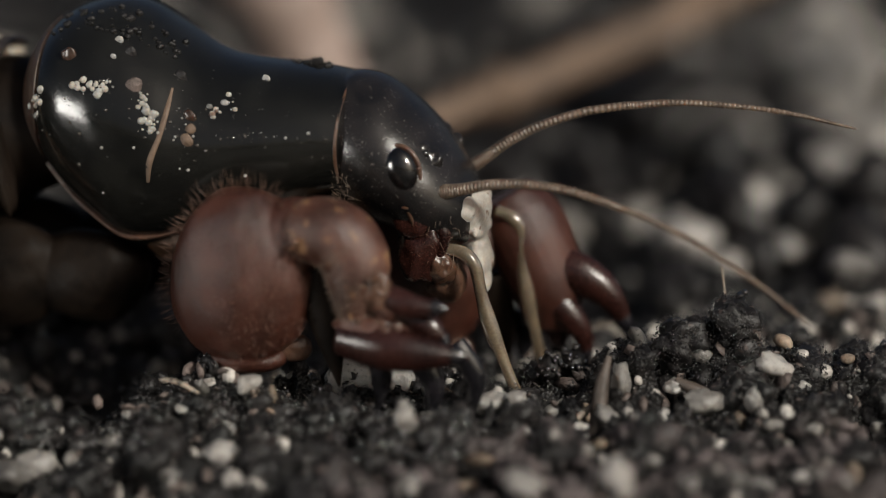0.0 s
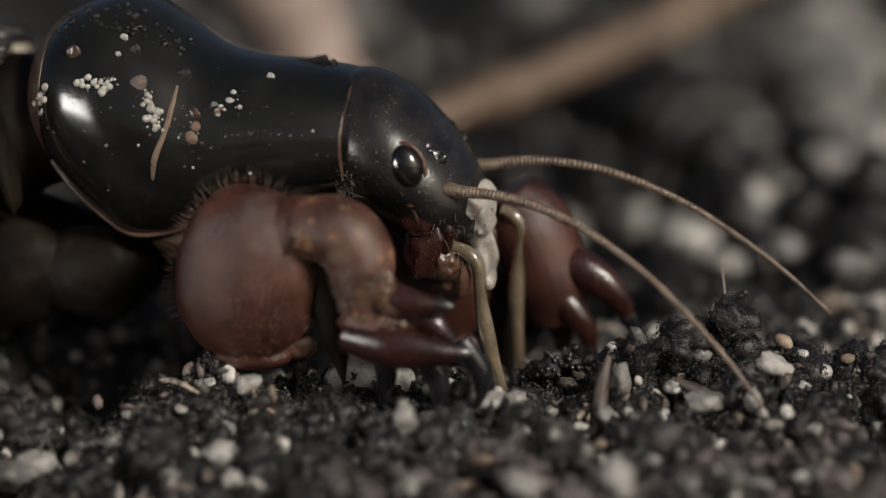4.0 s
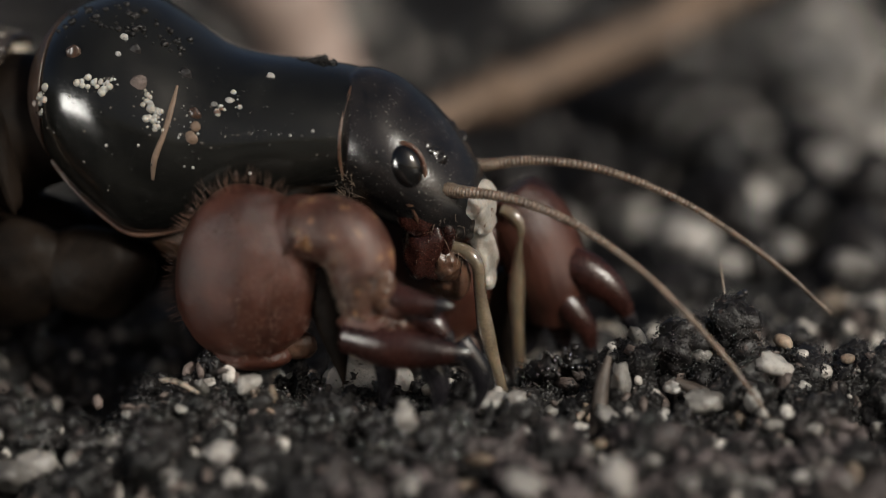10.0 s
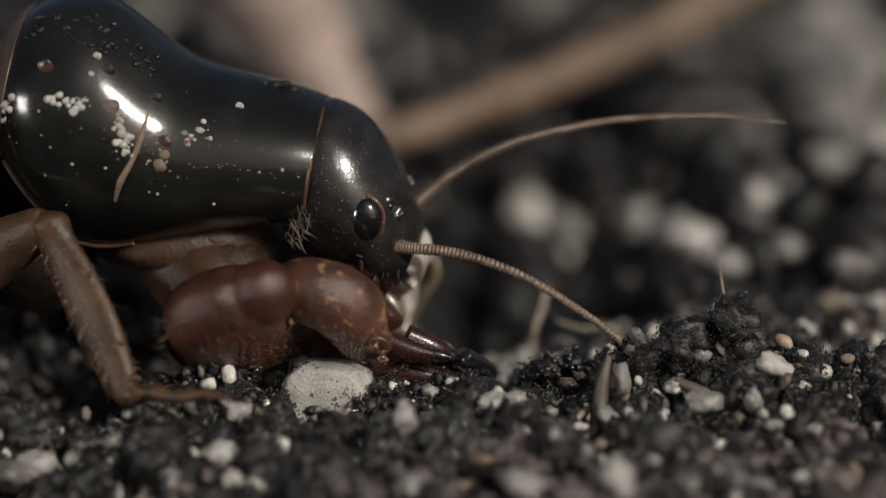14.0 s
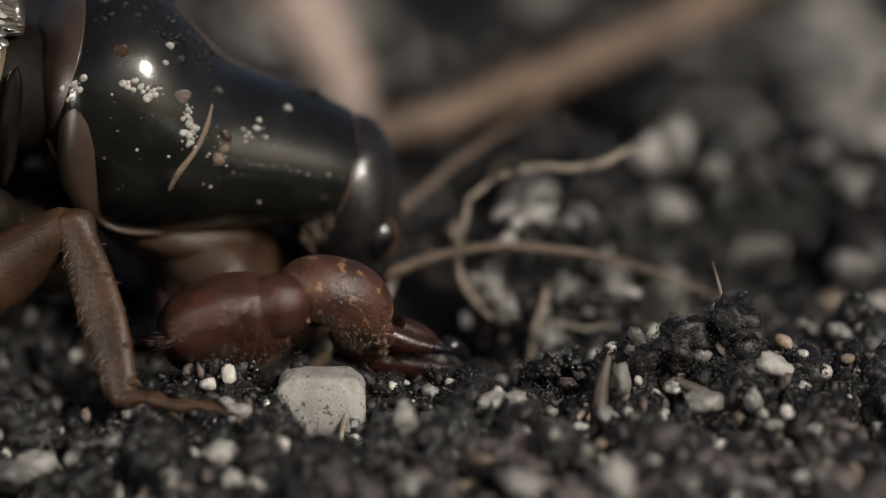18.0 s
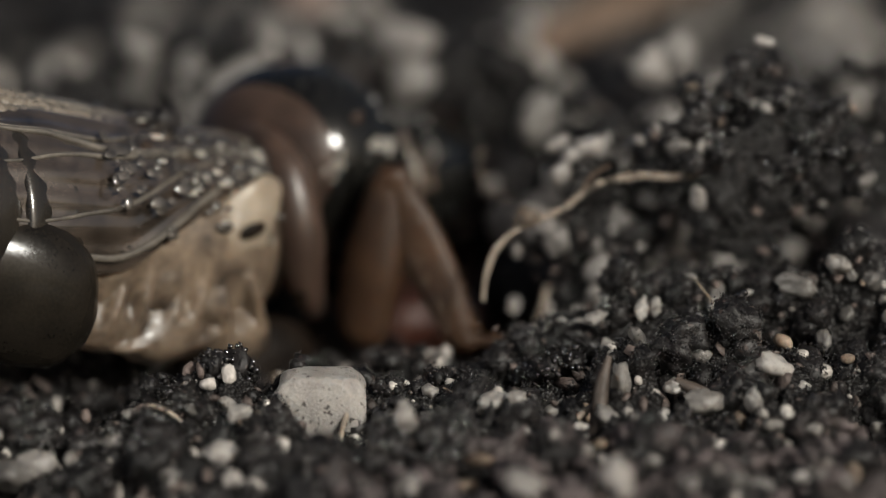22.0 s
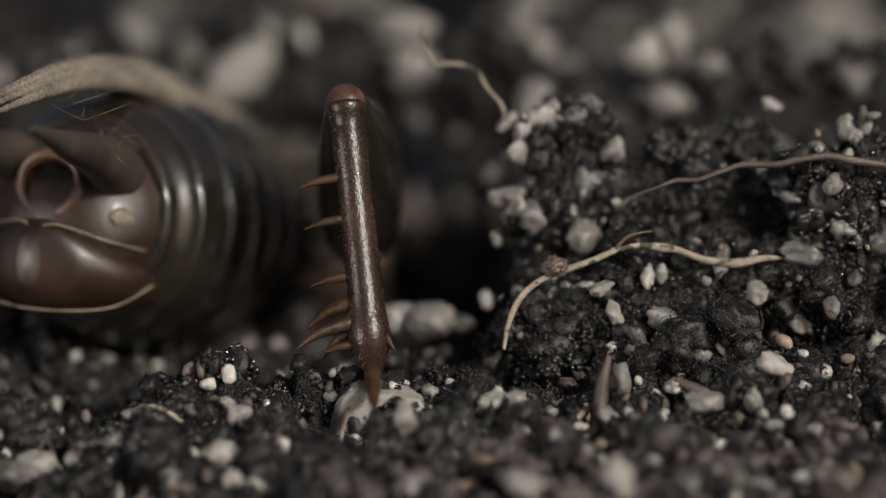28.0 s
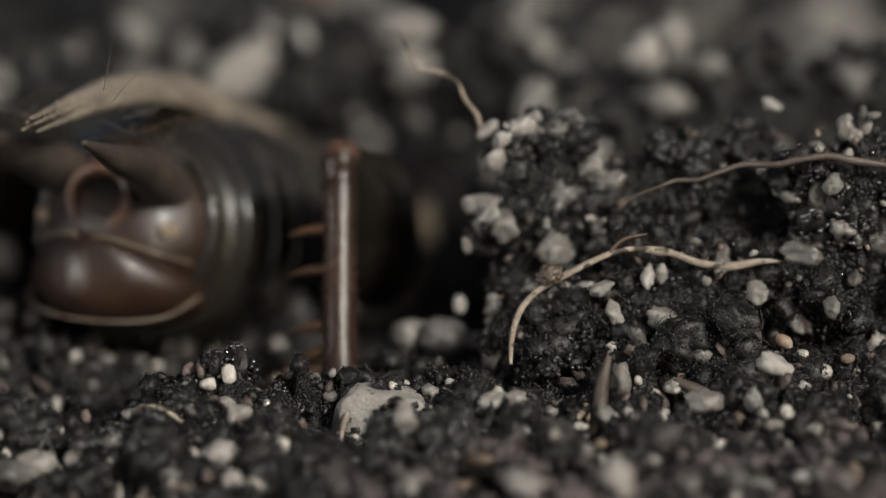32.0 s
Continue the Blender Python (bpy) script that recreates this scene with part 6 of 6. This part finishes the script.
# the stone: seconds, place, tilt
STONE_AT = [(0, -2.24, 0.6, -0.75, 10), (10, -2.3, 0.6, -0.75, 10), (11, -2.8, 0.6, -0.7, 8), (12, -2.85, 0.5, -0.65, 6), (13, -3.46, 0.2, -0.72, 2), (14, -3.4, 0.2, -0.72, 2), (16.5, -3.1, 0, -0.77, -12), (17, -3.07, 0, -0.77, -12), (18, -3.61, -0.6, -0.74, 0), (24, -3.55, -0.6, -0.74, 0), (25, -3.3, -0.4, -1.05, 3), (25.5, -3.3, -0.4, -1.05, 3), (27.5, -1.9, -0.5, -1.25, 8), (30, -1.85, -0.5, -1.25, 8), (31, -1.9, -0.6, -1.28, 6), (32, -1.85, -0.6, -1.28, 6)]
RIDGE = [(0, 0, 2.0, -11.0, 0), (14.5, 0, 2.0, -11.0, 0), (16.5, 0, 1.0, -4.5, 0), (18, 0, 0.8, -3.6, 3), (20, 0, 0.5, -2.2, 6), (22, 0, 0.2, -0.6, 3), (23.6, 0, 0, 0, 0), (32, 0, 0, 0, 0)]
FAR_RIDGE = [(0, 0, 4.0, -12.0, 0), (17.8, 0, 4.0, -12.0, 0), (19, 0, 1.5, -2.2, 4), (21, 0, 0.6, -1.0, 4), (23.6, 0, 0, 0, 0), (32, 0, 0, 0, 0)]
TWIGS_GO = [(0, 0, 0, 0, 0), (17.6, 0, 0, 0, 0), (18.6, -1.0, 6, 5.0, 10), (32, -1.0, 8, 6.0, 10)]
TWIG_GOES = [(0, 0, 0, 0, 0), (12, 0, 0, 0, 0), (17, 0.6, 1.0, -0.3, 0), (20, 1.0, 3, 0.5, 0), (23, 1.5, 6, 1.5, 0), (24.2, 3, 12, 5, 0), (32, 3, 14, 6, 0)]


def heaved(ob, rows):
    """Keys a thing by shifts from the place where it was built."""
    rest = ob.matrix_basis.copy()
    walk(ob, [(t, P(x, y, z) @ rest @ pose(0, 0, 0, 0, turned, 0)) for t, x, y, z, turned in rows])


def motions():
    heaved(heap, HEAP)
    heaved(curl, [(t, x, y + 1.5 * late, z - 4.5 * late, turned) for t, x, y, z, turned in HEAP for late in (min(1.0, max(0.0, (23 - t) / 1.2)),)])
    heaved(foot, HEAP)
    for ob in bank:
        heaved(ob, BANK)
    heaved(crest[0], CREST)
    for k, ob in enumerate(ridge):
        heaved(ob, RIDGE if k < 3 else FAR_RIDGE)
    for ob in (crest[1], runner, saddle):
        heaved(ob, LATER)
    heaved(pink_twig, TWIGS_GO)
    heaved(brown_twig, TWIG_GOES)
    for ob in pebbles:
        heaved(ob, [(0, 0, 0.5, -2.2, 0), (21.6, 0, 0.5, -2.2, 0), (23, 0, 0, 0, 0), (29.5, 0, 0, 0, 0), (31, 0.4, 0.3, -0.6, 8), (32, 0.4, 0.3, -0.6, 8)])
    heaved(front_clod, [(0, 0, 0, 0, 0), (11, 0, 0, 0, 0), (12, 0.1, 0, 0, 0), (13, 0.2, -0.3, -0.45, -4), (17, 0.3, -0.5, -0.5, -8), (18, 0.2, -0.8, -1.5, -8), (32, 0.2, -0.8, -1.5, -8)])
    for ob in (left_clod, *riders):
        heaved(ob, [(0, 0, 0, 0, 0), (12, 0, 0, 0, 0), (13, -0.1, -0.1, -0.15, 0), (13.6, -0.4, -0.3, -0.6, 6), (32, -0.4, -0.3, -0.7, 6)])
    walk(root, [(t, P(x, y, z, 0, stem, 0)) for t, x, y, z, stem, end in KINK])
    walk(root_end, [(t, P(0, 0, 0, 0, end, 0)) for t, x, y, z, stem, end in KINK])
    walk(stone, [(t, P(x, y, z, 0, tilt, 0)) for t, x, y, z, tilt in STONE_AT])
    heaved(needle, [(0, 0, 0, 0, 0), (17, 0, 0, 0, -6), (19, 0, 0, 0, -16), (22, 0, 0, -0.2, -34), (24, 0, 0, -0.4, -48), (28, 0, 0, -0.8, -66), (32, 0, 0, -0.8, -68)])
    times = sorted({r[0] for table in (BODY, NOD, FEEL, PALPS, NEAR_DIG, FAR_DIG, BORE) for r in table})
    walk(cricket, [(r[0], body_at(r[0])) for r in BODY])
    walk(collar, [(t, P(x, 0, z, 0, nose, 0)) for t, x, z, nose in COLLAR_OUT])
    heads, bored = {}, {}
    for t in times:
        down, turned = glide(NOD, t)
        along, up, nose, aside = glide(BORE, t)
        bored[t] = P(along - 4.9, 0, up + 0.6, 0, nose, aside) @ P(4.9, 0, -0.6)
        heads[t] = bored[t] @ P(*NECK, 0, down, turned)
    walk(head, [(t, heads[t]) for t in times])
    walk(pronotum, [(t, bored[t]) for t in times])
    for k, side in enumerate((-1, 1)):
        base, tip = antennae[k]
        rows, ends = [], []
        for t in times:
            feel = glide(FEEL, t)
            rows.append((t, heads[t] @ P(3.2, 1.5 * side, -1.2) @ pose(0, 0, 0, 0, feel[2 * k] - glide(NOD, t)[0], feel[2 * k + 1])))
            ends.append((t, P(5.2, 0, -0.8, 0, feel[4], 0)))
        walk(base, rows)
        walk(tip, ends)
        walk(palps[k], [(t, P(3.25 if side < 0 else 4.0, 1.15 * side if side < 0 else 1.7, -3.0 if side < 0 else -2.5, 0, glide(PALPS, t)[k], 4 * side)) for t in times])
        femur, tibia = forelegs[k]
        f_rows, t_rows = [], []
        for t in times:
            if side < 0:
                k = glide(NEAR_DIG, t)
                inside = body_at(t).inverted()
                f_rows.append((t, inside @ P(*k[:6])))
                t_rows.append((t, inside @ P(*k[6:])))
                continue
            nod, go, rise, bend, ahead, lift = glide(FAR_DIG, t)
            hip = bored[t] @ P(6.8, 2.4, -4.5, 0, 8, 5)
            f_rows.append((t, hip @ P(go, 0, rise, 0, nod, 0)))
            t_rows.append((t, hip @ P(3.0 + ahead, 0.2, 1.25 + lift, 0, bend, 0)))
        walk(femur, f_rows)
        walk(tibia, t_rows)
    for rows, pair, hips, thigh in ((MID, mid_legs, MID_AIMS, 5.0), (HIND, hind_legs, [(0, -10.5, -5.0, -3.2), (32, -10.5, -5.0, -3.2)], 7.6)):
        ts = sorted({r[0] for r in rows} | {r[0] for r in BODY})
        upper, lower = leg_rows(rows, hips, thigh, ts)
        walk(pair[0][0], upper)
        walk(pair[0][1], lower)
        flip = Matrix.Diagonal((1, -1, 1, 1))
        walk(pair[1][0], [(t, flip @ m @ flip) for t, m in upper])
        walk(pair[1][1], [(t, flip @ m @ flip) for t, m in lower])


motions()
